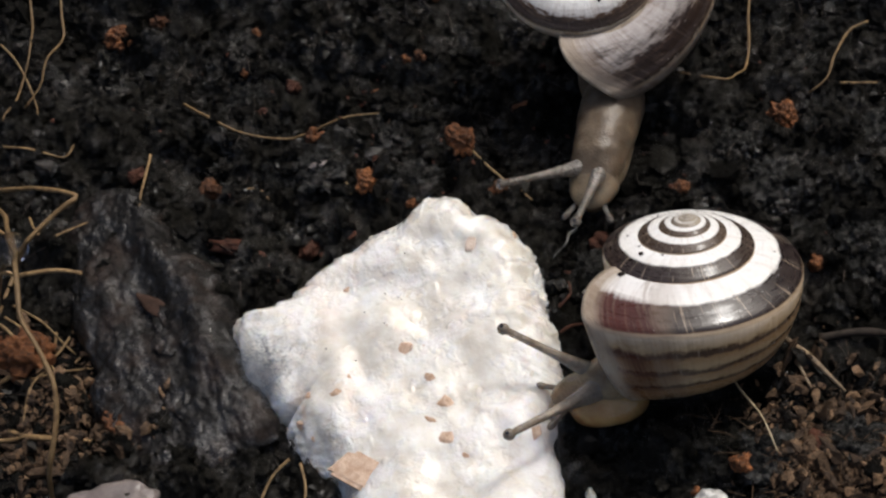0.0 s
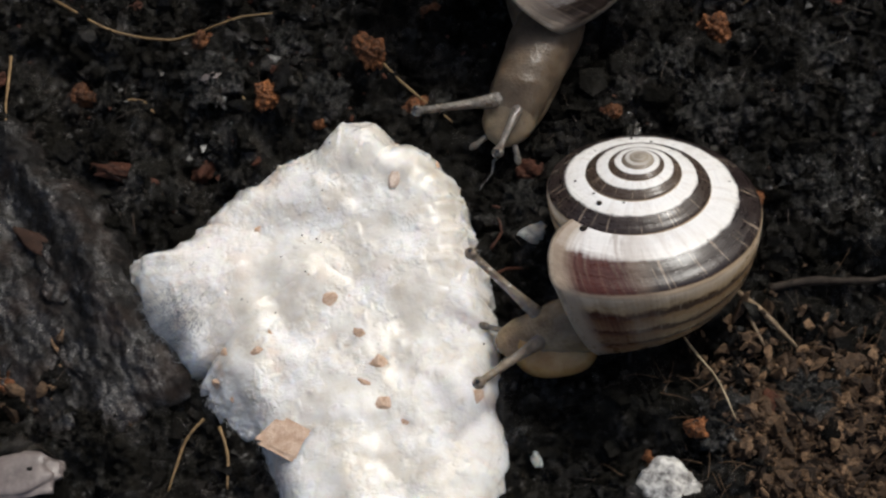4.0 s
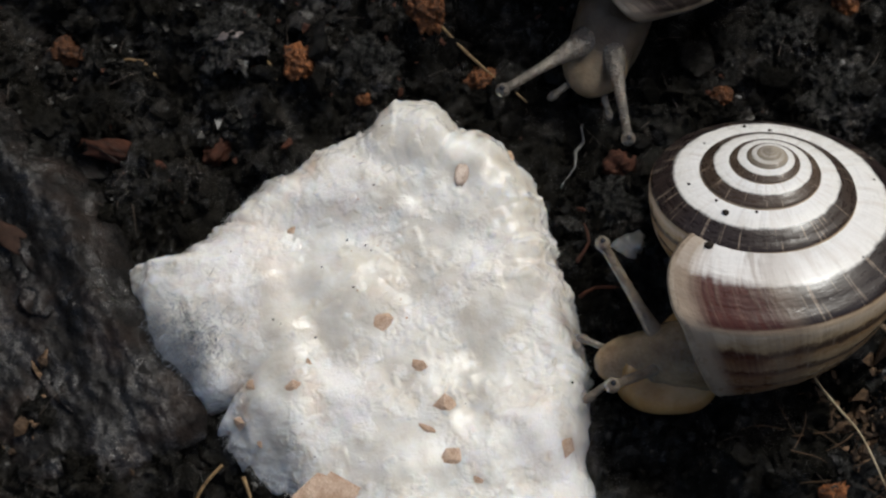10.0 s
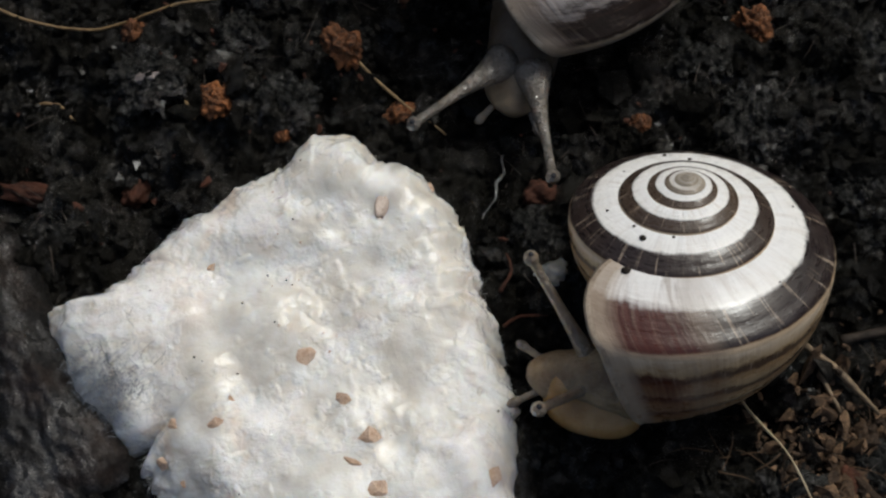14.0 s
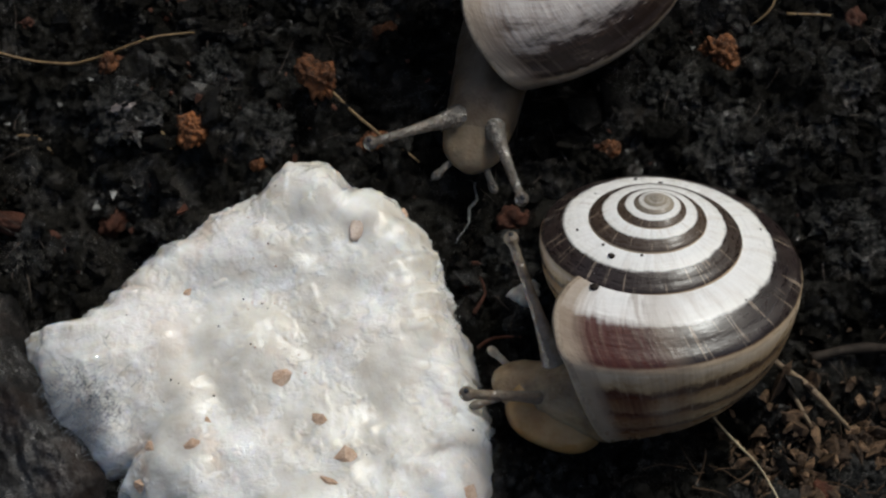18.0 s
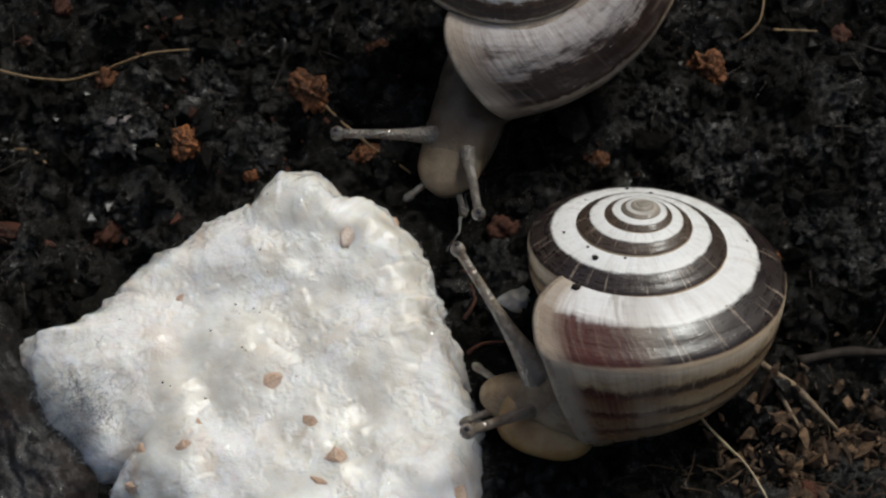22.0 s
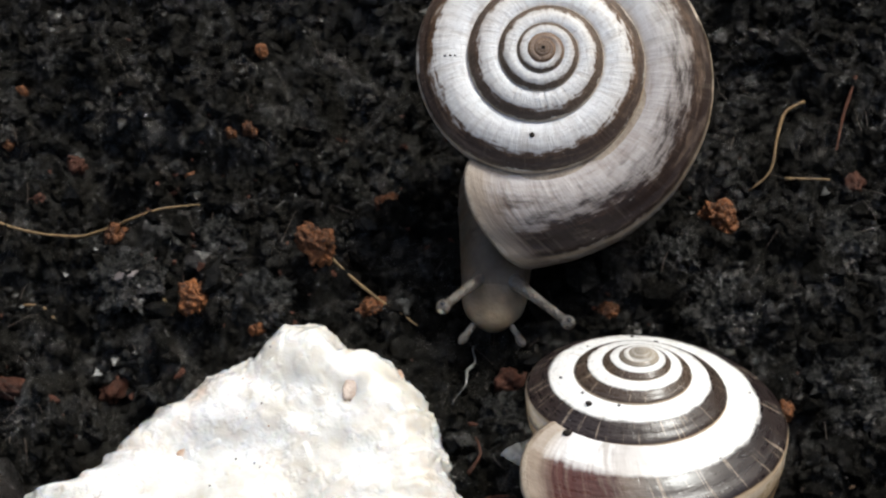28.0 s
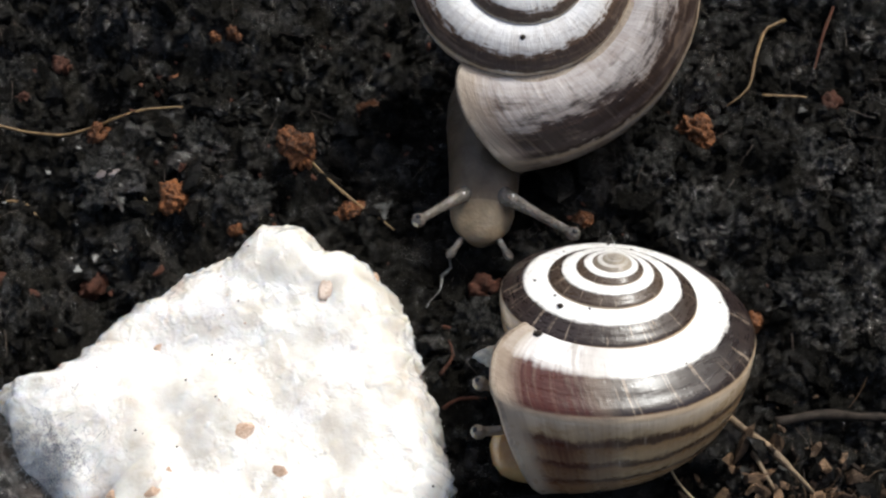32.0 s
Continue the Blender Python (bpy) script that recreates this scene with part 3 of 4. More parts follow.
def build_shell(snail, shape, R, place, mat, lip_mat, specks, turns=4.6):
    n, m = 430, 60
    th, ph = np.linspace(-24, turns * 2 * np.pi, n), np.linspace(-np.pi, np.pi, m)
    TH, PH = np.meshgrid(th, ph, indexing="ij")
    seam = math.acos((1 / shape[3] - shape[0]) / (1 - shape[0]))
    fat = 1 + 0.006 * vn(TH * 9, PH * 1.2, 51) + 0.004 * vn(TH * 25, PH * 2, 52)
    v = shell_verts(shape, R, TH, PH, turns, fat)
    uv = np.stack([turns - TH / (2 * np.pi), np.where(PH > 0, 0.5 + 0.27 * PH / seam, 0.5 + PH / (2 * np.pi))], -1).reshape(-1, 2)
    shell = part("shell", mesh_of("shell", v.reshape(-1, 3), grid_faces(n, m), mat, uv=uv), snail, "", place)
    # inner wall and rolled edge of the mouth
    fats = [(turns, 1.0), (turns + 0.004, 1.015), (turns + 0.008, 1.0), (turns + 0.006, 0.965), (turns, 0.94), (turns - 0.06, 0.93), (turns - 0.16, 0.92), (turns - 0.3, 0.9)]
    v = np.concatenate([shell_verts(shape, R, np.full(m, t * 2 * np.pi), ph, turns, k) for t, k in fats])
    for t, p, size in specks:
        q = shell_verts(shape, R, np.array([t * 2 * np.pi]), np.array([radians(p)]), turns)[0]
        dv, df = lump(int(p) + 500, size, 0.4, 1.2, 1, 0.6)
        part("dirt_speck", mesh_of("dirt_speck", dv + q, df, TWIG_DARK), shell, "tiny dark speck of dirt")
    part("shell_lip", mesh_of("shell_lip", v, grid_faces(len(fats), m), lip_mat), shell, "thin pale edge of the shell mouth")
    return shell


def build_snail(name, label, base, shape, R, place, shell_mat, flesh, foot_line, foot_w, specks, reach):
    snail = new(name)
    snail.matrix_basis = at(*base)
    tagged(snail, label, "snail", "snails at the food")
    build_shell(snail, shape, R, place, shell_mat, SHELL_LIP, specks)
    # foot: a low tapered sole under the shell
    line = smooth_line([(*q, 1.2) for q in foot_line], 0.4)
    n = len(line)
    s = np.linspace(0, 1, n)
    w = foot_w * np.clip(np.sin(np.pi * (0.01 + 0.98 * s)) ** 0.42, 0.05, 1)
    v, f = tube(line, w, 24)
    v[:, 2] = np.maximum(v[:, 2] * 0.75, -1.1) - 0.1
    part("foot", mesh_of("foot", v, f, SOLE if flesh is FLESH else flesh), snail, "amber translucent foot" if flesh is FLESH else "grey foot")
    # neck with the head at its front end, pointing along +x
    xs = np.linspace(-reach, 0, 52)
    s = (xs + 9) / 9
    half = 2.6 - 0.85 * np.maximum(s, 0) + 0.12 * np.exp(-((s - 0.80) / 0.13) ** 2)
    half *= np.sqrt(np.clip(1 - ((s - 0.80) / 0.205).clip(0) ** 2.4, 0.002, 1))
    half *= np.sqrt(np.clip(1 - ((-reach + 3.5 - xs) / 3.6).clip(0) ** 2, 0.01, 1))
    half *= 1 - 0.22 * np.clip((s - 0.55) / 0.4, 0, 1)
    if flesh is FLESH:
        half *= 1 - 0.2 * np.clip((s - 0.2) / 0.5, 0, 1)
    else:
        half *= 0.98
    ph = np.linspace(0, 2 * np.pi, 32, endpoint=False)
    X = np.repeat(xs[:, None], 32, 1)
    Y = half[:, None] * np.cos(ph)[None]
    # the muzzle slopes down in front of the tentacles
    low = np.clip((s - 0.5) / 0.38, 0, 1)
    low = low * low * (3 - 2 * low)
    Z = half[:, None] * np.sin(ph)[None] * (0.98 - 0.38 * low)[:, None] + (0.95 - 0.55 * low)[:, None]
    Z = np.maximum(Z, -0.75)
    Y = Y * (1 + 0.12 * np.cos(ph * 2)[None] * low[:, None])
    wob = 1 + 0.03 * vn(X * 2, ph[None] * 3 + 0 * X, 61)
    v = np.stack([X, Y * wob, Z * wob], -1).reshape(-1, 3)
    f = grid_faces(52, 32, True).tolist() + [[51 * 32 + k for k in range(32)], list(range(32))[::-1]]
    mid = np.array([v[q].mean(0) for q in f])
    front = mid[:, 0] > -3.0 + 0.8 * (mid[:, 2] - 0.9)
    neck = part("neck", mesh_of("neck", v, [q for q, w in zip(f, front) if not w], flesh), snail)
    part("head", mesh_of("head", v, [q for q, w in zip(f, front) if w], MOUTH if flesh is FLESH else MOUTH_SHADED), neck, "blunt cream-coloured moist head")
    # soft sole under the neck, wider than it and bulging to one side
    n = 40
    wide, aside, thick = (2.45, 0.7, 1.4) if flesh is FLESH else (2.35, 0.0, 1.0)
    xs = np.linspace(1.8 - reach, -1.0, n) if flesh is FLESH else np.linspace(3.0 - reach, -0.3, n)
    s = np.linspace(0, 1, n)
    half = wide * np.sqrt(np.clip(1 - np.abs(2 * s - 1) ** 2.6, 0.003, 1)) * (1 - 0.15 * s)
    X, Y = np.repeat(xs[:, None], 24, 1), aside + half[:, None] * np.cos(np.linspace(0, 2 * np.pi, 24, endpoint=False))[None]
    Z = -0.1 + np.minimum(half, thick)[:, None] * np.sin(np.linspace(0, 2 * np.pi, 24, endpoint=False))[None]
    v = np.stack([X, Y, np.maximum(Z, -0.9)], -1).reshape(-1, 3)
    part("sole", mesh_of("sole", v, grid_faces(n, 24, True).tolist() + [list(range(24))[::-1], [(n - 1) * 24 + k for k in range(24)]], SOLE if flesh is FLESH else flesh), neck,
         "translucent amber sole" if flesh is FLESH else "")
    horns = []
    for nm, length, r0, r1, r2 in (("upper_tentacle", 8.8, 1.25, 0.27, 0.38), ("upper_tentacle", 8.8, 1.25, 0.27, 0.38), ("lower_tentacle", 3.0, 0.42, 0.2, 0.25), ("lower_tentacle", 3.0, 0.42, 0.2, 0.25)):
        # along +x, with its knob at the origin
        xs = np.concatenate([np.linspace(-length, -0.45, 22), [-0.3, -0.12, 0.05, 0.2, 0.3, 0.36]])
        r = np.concatenate([r1 + (r0 - r1) * np.linspace(1, 0, 22) ** 3.2, np.array([1.0, 1.12, 1.08, 0.85, 0.55, 0.12]) * r2])
        v, f = tube(np.stack([xs, 0 * xs, 0 * xs], -1), r, 16)
        horn = part(nm, mesh_of(nm, v, f, HORN if flesh is FLESH else HORN_SHADED), snail)
        if nm == "upper_tentacle":
            v, f = lump(5, 0.34, 0.05, 1, 2, 1.0)
            part("eye", mesh_of("eye", v + (0.12, 0, 0.28), f, EYE), horn, "tiny dark eye")
        horns.append(horn)
    return snail, neck, horns


def from_vec(rv):
    r = Vector(rv)
    return Matrix.Rotation(r.length, 4, r.normalized())


BASE_A, BASE_B = (6.27, 17.27, 0.0), (11.47, -1.7, 0.0)
SHAPE_A, SHAPE_B = (0.77, 0.28, 0.46, 1.70, 0.01, -0.07, 0.54), (0.66, 0.22, 0.69, 1.72, -0.03, -0.02, 0.53)
PLACE_A = Matrix.Translation(Vector((0.32, -0.42, 13.71)) * MM) @ from_vec((0.29, 0.42, -2.15))
PLACE_B = Matrix.Translation(Vector((-0.03, 0.55, 9.68)) * MM) @ from_vec((-0.17, -0.52, -2.33))
snail_a, neck_a, horns_a = build_snail("garden_snail", "brown and white banded snail with grey body, crawling on soil", BASE_A, SHAPE_A, 12.07, PLACE_A, SHELL_A, FLESH_SHADED,
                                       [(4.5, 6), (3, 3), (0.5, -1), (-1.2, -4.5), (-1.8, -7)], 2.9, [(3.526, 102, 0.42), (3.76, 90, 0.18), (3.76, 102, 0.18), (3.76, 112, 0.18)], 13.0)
snail_b, neck_b, horns_b = build_snail("garden_snail", "dark striped snail with amber foot, feeding beside white food", BASE_B, SHAPE_B, 9.8, PLACE_B, SHELL_B, FLESH,
                                       [(1.5, -3.0), (0.4, -4.2), (-1.2, -5.6), (-3.0, -6.9), (-5.2, -7.8)], 2.5, [(3.58, 80, 0.45), (3.70, 80, 0.22), (3.592, 6, 0.7), (3.95, 74, 0.3), (3.995, 91, 0.25), (3.517, 98, 0.22), (4.572, 100, 0.65), (3.62, 95, 0.2), (3.85, 86, 0.16), (4.2, 70, 0.16), (4.36, 62, 0.14)], 8.6)

# ---- soil crumbs, threads and scraps ----
def in_food(x, y, grow=0.0):
    return np.hypot(x - FOOD_AT[0], y - FOOD_AT[1]) < food_reach(np.arctan2(y - FOOD_AT[1], x - FOOD_AT[0])) + grow


def scatter(x, y, z, size, stretch, seed, rough=0.7, tilt=0.5, kinds=24):
    """Many small angular crumbs: verts and faces."""
    rng = np.random.default_rng(seed)
    shapes = [lump(seed * 10 + k, 1.0, rough, 1.7, 1, 1.0) for k in range(kinds)]
    base, tri = np.array([q[0] for q in shapes]), np.array(shapes[0][1])
    n = len(x)
    v = base[rng.integers(kinds, size=n)] * size[:, None, None] * stretch[:, None, :]
    for i, j, ang in ((1, 2, rng.normal(0, tilt, n)), (0, 2, rng.normal(0, tilt, n)), (0, 1, rng.uniform(0, 6.28, n))):
        c, d = np.cos(ang)[:, None], np.sin(ang)[:, None]
        v[:, :, i], v[:, :, j] = v[:, :, i] * c - v[:, :, j] * d, v[:, :, i] * d + v[:, :, j] * c
    v += np.stack([x, y, z], -1)[:, None, :]
    return v.reshape(-1, 3), (tri[None] + len(base[0]) * np.arange(n)[:, None, None]).reshape(-1, 3)


def build_soil_crumbs():
    rng = np.random.default_rng(5)
    n = 46000
    x, y = rng.uniform(-57, 36, n), rng.uniform(-30, 42, n)
    keep = ~in_food(x, y, 0.3) & (vn(x / 2.3, y / 2.3, 35) + 0.6 * vn(x / 0.9, y / 0.9, 36) > rng.uniform(-1.3, 0.7, n))
    x, y = x[keep], y[keep]
    n = len(x)
    size = 0.22 + 0.5 * rng.random(n) ** 2 + 1.3 * rng.random(n) ** 12
    v, f = scatter(x, y, ground_z(x, y) + size * 0.15, size, rng.uniform(0.6, 1.5, (n, 3)), 5)
    ob = part("soil_crumbs", mesh_of("soil_crumbs", v, f, CLOD, smooth=False))
    tagged(ob, "loose black glistening crumbs of damp soil", "soil", kind="stuff")


build_soil_crumbs()


def thread(name, points, r, mat, label, cat, lift=0.6, wig=0.15):
    p = smooth_line([(x, y, 0) for x, y in points], 0.5)
    s = np.arange(len(p))
    p[:, 0] += wig * vn(s / 5, s * 0, len(name) + int(points[0][0] * 7) % 50)
    p[:, 1] += wig * vn(s / 5, s * 0, 77 + int(points[0][1] * 5) % 50)
    z = ground_z(p[:, 0], p[:, 1])
    z = np.max([np.pad(z, 3, mode="edge")[i:i + len(z)] for i in range(7)], axis=0)
    z = np.convolve(np.pad(z, 3, mode="edge"), np.ones(7) / 7, "valid")
    p[:, 2] = z + lift * 0.4 + 0.12 * vn(s / 6, s * 0, 90)
    rr = r * (1 - 0.45 * np.linspace(0, 1, len(p)) ** 2) * (1 + (0.6 if name == "slime_thread" else 0.15) * vn(s / 1.7, s * 0, 12))
    v, f = tube(p, rr, 7)
    return tagged(part(name, mesh_of(name, v, f, mat)), label, cat)


ROOTS = [
    [(-34.0, 18.6), (-31.7, 16.7), (-28.9, 14.8), (-25.8, 14.2), (-23.5, 14.0), (-19.9, 14.4), (-17.5, 15.2), (-15.4, 16.0)],
    [(27.9, 27.0), (26.7, 24.2), (25.7, 20.7)], [(24.4, 25.3), (23.4, 24.6), (22.6, 23.7), (21.7, 20.7), (21.1, 18.3), (19.7, 17.0)], [(22.0, 18.0), (25.0, 17.9)],
    [(14.5, 29), (14.7, 23.7), (13.8, 20.3), (12.6, 19.1), (9.3, 20.2)], [(-34.9, 12.0), (-34.4, 8.0), (-34.0, 5.7)],
    [(-52.4, 31.8), (-50.7, 25.8), (-50.3, 20.1), (-50.3, 16.1)], [(-49.1, 31.6), (-48.2, 27.1), (-48.5, 21.8), (-50.0, 19.4)], [(-49.9, 14.0), (-47.0, 13.6), (-44.2, 13.4), (-44.0, 15.2)],
    [(-40.2, -14.5), (-36.1, -15.4), (-32.6, -15.6)], [(-38.0, -4.7), (-38.5, -8.0), (-40.9, -9.6)],
    [(-17.2, -15.9), (-18.3, -17.6), (-19.0, -21)], [(-15.7, -16.8), (-14.8, -18.9), (-14.7, -21)], [(-53.9, 26.0), (-50.4, 22.2), (-47.7, 17.3)], [(-43.0, -4.8), (-39.8, -6.9), (-37.7, -9.1)],
    [(2.1, -5.6), (3.0, -5.0), (4.6, -5.0)], [(1.9, -3.5), (2.6, -2.0), (2.3, -0.8)], [(-25.9, 8.7), (-24.5, 8.7), (-23.4, 7.6)], [(-47, 4), (-44.6, 2.0), (-43.8, -2.5), (-43.6, -7), (-42.0, -11), (-41.6, -16)], [(-49, -2), (-45, -5.5), (-42.4, -6.2), (-40.6, -8.6), (-43.5, -11.6), (-48, -12)],
    [(-44, 5.0), (-41, 2.2), (-38.4, 5.6), (-36.4, 7.2)], [(-44, -3), (-40, -4.6), (-37.4, -6.8)], [(-37.6, -8.6), (-36.0, -6.2), (-35.4, -4.4)], [(-40, -10), (-37, -9.0), (-34.8, -8.2)],
    [(-46, -14.8), (-42.5, -15.2), (-38, -15.0), (-34.5, -16.0)], [(-39.5, -5), (-38.6, -8.2), (-39.4, -11), (-39.0, -15)], [(-17.1, 9.1), (-16.1, 7.4)]]
for k, line in enumerate(ROOTS):
    thread("root_thread", line, 0.2 if k in (9, 18, 19, 24) else 0.12 if k in (0, 2, 5) else 0.11, ROOT if k not in (1, 15, 16) else COIR_DIM, "thin tan root thread lying on the soil", "root")


def raised_root(points, r):
    """A root that arches over the soil, with both ends in it."""
    p = smooth_line(points, 0.4)
    s = np.arange(len(p))
    p += 0.12 * np.stack([vn(s / 5, s * 0, 41), vn(s / 5, s * 0, 42), vn(s / 6, s * 0, 43)], -1)
    v, f = tube(p, r * (1 + 0.15 * vn(s / 3, s * 0, 44)), 8)
    tagged(part("root_thread", mesh_of("root_thread", v, f, ROOT)), "tan wiry root arching over the soil", "root")


raised_root([(-52, 8, -1.5), (-46, 3.6, 4), (-42.4, 0.9, 7), (-38.9, -3.8, 9), (-37.3, -7.1, 9.5), (-36, -10.5, 9), (-33.8, -13.4, 8), (-32.5, -15.7, 7), (-32.5, -18.6, 5), (-33.1, -20.3, 3), (-34.3, -21.2, -1.5)], 0.2)
raised_root([(-53, 6, -1.5), (-47, 4.4, 4), (-43.2, 3, 7), (-37.4, 0.6, 10), (-33.6, -1.1, 11), (-34, -1.8, 11), (-35.4, -2.5, 10.5), (-37.6, -4.8, 9.5), (-41.1, -4.5, 6), (-45, -3.5, -1.5)], 0.19)
raised_root([(-46, -8, -1.5), (-40.5, -6, 7), (-37.8, -6.2, 8), (-35.2, -5.7, 8), (-33.0, -5.8, 7.7)], 0.17)
thread("straw", [(14.6, -8.8), (15.2, -10.1), (16.3, -11.9), (17.4, -13.8), (18.4, -16.2)], 0.075, STRAW, "thin pale straw leaning on the soil", "straw", 3.0, 0.08)
thread("straw", [(-6.9, 11.5), (-4.8, 9.6), (-2.6, 7.9), (-1.1, 6.7)], 0.1, ROOT, "thin pale straw lying across an orange crumb", "straw")
thread("twig", [(18.2, -6.2), (19.0, -7.2), (19.7, -8.0), (21.0, -9.3), (22.6, -10.6)], 0.22, TWIG, "small forked grey-brown twig", "twig")
thread("twig", [(19.4, -8.0), (19.7, -9.4), (20.3, -10.9)], 0.16, TWIG, "small grey-brown twig on the soil", "twig")
thread("twig", [(21.0, -6.4), (23.4, -5.8), (27.3, -4.8), (33, -3)], 0.3, TWIG_DARK, "thin dark brown twig on the soil", "twig")
thread("slime_thread", [(2.6, 6.8), (2.3, 6.1), (2.5, 5.2), (2.0, 4.4), (2.1, 3.2), (1.3, 1.7)], 0.09, SLIME, "milky dried slime thread on soil", "slime", 0.0, 0.45)

def granular(seed, sub):
    """One crumb with a surface of coarse grains, about 1 across."""
    bm = bmesh.new()
    bmesh.ops.create_icosphere(bm, subdivisions=sub, radius=1)
    off = Vector((seed * 5.3, seed * 2.9, seed * 1.7))
    v = []
    for q in bm.verts:
        p = q.co
        grain = noise.voronoi(p * 2.7 + off)[0][0]
        fine = noise.voronoi(p * 5.0 + off)[0][0]
        v.append(p * (1.1 + 0.42 * noise.noise(p * 1.2 + off) + 0.22 * noise.noise(p * 3.6 - off) - 0.3 * grain - 0.2 * fine))
    f = [[w.index for w in g.verts] for g in bm.faces]
    bm.free()
    return np.array(v) * 0.55, f


# rusty crumbs: place, width, length, turn, dim
CRUMBS = [(17.8, 15.3, 2.8, 2.6, 0, 0), (-3.4, 16.8, 1.7, 1.7, 0, 0), (-7.4, 11.8, 2.2, 3.0, -50, 0), (-3.7, 8.3, 2.0, 2.3, 20, 0), (-14.8, 8.4, 2.2, 2.0, 0, 0), (-20.3, 12.9, 1.3, 1.2, 0, 0), (10.3, 7.6, 1.5, 1.3, 0, 0),
          (20.5, 1.5, 1.5, 1.4, 0, 0), (-12.6, 22.3, 1.4, 1.2, 0, 0), (-13.9, 21.9, 0.8, 0.8, 0, 0), (-29.1, 22.2, 0.8, 0.8, 0, 0), (-28.9, 26.6, 1.0, 1.0, 0, 0), (-16.4, 19.2, 0.8, 0.8, 0, 0), (-24.3, 20.6, 1.3, 1.3, 0, 1),
          (-26.1, 17.0, 1.0, 1.0, 0, 1), (-19.6, 4.0, 1.6, 2.6, 70, 1), (-24.6, 2.0, 1.5, 4.6, -10, 1), (26.7, 18.7, 1.8, 1.6, 0, 1), (4.4, 3.5, 1.8, 2.0, 0, 1), (-10.8, 6.2, 0.9, 0.9, 0, 0), (-10.9, 13.2, 0.8, 0.8, 0, 1),
          (-12.5, 29.6, 1.0, 1.0, 0, 0), (-42.7, 27.5, 2.4, 2.6, 0, 0), (-39.6, 29.9, 2.2, 2.2, 0, 0), (-31.2, -12.8, 3.2, 4.6, -45, 0), (-33.6, -10.4, 2.8, 3.4, 60, 0), (-40.9, -8.0, 4.2, 4.8, 0, 0), (13.1, -18.3, 1.6, 1.4, 0, 0),
          (-29.6, 10.0, 1.9, 2.2, 0, 0), (-35.7, 9.8, 1.4, 1.4, 0, 1), (-20.1, 13.9, 1.0, 1.0, 0, 0), (14.5, -8.0, 1.2, 1.0, 0, 0), (20.5, -14.5, 2.0, 1.6, 0, 1), (16.0, -16.5, 1.6, 1.6, 0, 0)]
for k, (x, y, w, l, turn, dim) in enumerate(CRUMBS):
    v, f = granular(200 + k, 5 if min(w, l) > 1.9 else 4)
    v[:, 0] *= l
    v[:, 1] *= w
    v[:, 2] *= min(w, l)
    ob = part("coir_crumb", mesh_of("coir_crumb", v, f, COIR_DIM if dim else COIR), None, "", at(x, y, float(ground_z(x, y)) + 0.12 * min(w, l), 0, 0, turn))
    tagged(ob, "dark reddish-brown crumb of coir half sunk in soil" if dim else "rusty orange crumb of coir lying on soil", "crumb", "orange crumbs in the soil")

# grey clods
for k, (x, y, w) in enumerate([(17.5, 8.4, 5.0), (23.6, 3.9, 3.6), (25.0, 1.6, 4.0), (-19.2, 9.8, 4.2), (-10.8, 8.3, 3.6), (14.2, 12.4, 3.0), (24.5, 13.5, 4.5), (28.0, 9, 4), (4.4, 0.8, 3.4), (-14, 14, 3), (-28, 19, 3.5), (18, -16, 4), (23, -14, 4.5)]):
    v, f = lump(300 + k, w, 0.5, 2.2, 4, 0.5)
    rng = np.random.default_rng(300 + k)
    pick = v[rng.integers(len(v), size=int(150 * w))]
    pick = pick[pick[:, 2] > -0.1 * w]
    n = len(pick)
    gv, gf = scatter(pick[:, 0], pick[:, 1], pick[:, 2], 0.16 + 0.32 * rng.random(n) ** 2, rng.uniform(0.6, 1.5, (n, 3)), 300 + k, 0.7, 1.2, 8)
    me = mesh_of("soil_clod", np.concatenate([v, gv]), f + (gf + len(v)).tolist(), CLOD_GREY, smooth=False)
    tagged(part("soil_clod", me, None, "", at(x, y, float(ground_z(x, y)) + w * 0.06)), "rough dark grey clod of soil", "clod", "clods of soil")


SPLINTER = mat_mottled("reddish_inner_bark", (0.02, 0.011, 0.008), (0.06, 0.034, 0.024), 1.2, 0.7, 0.2, spec=0.15)


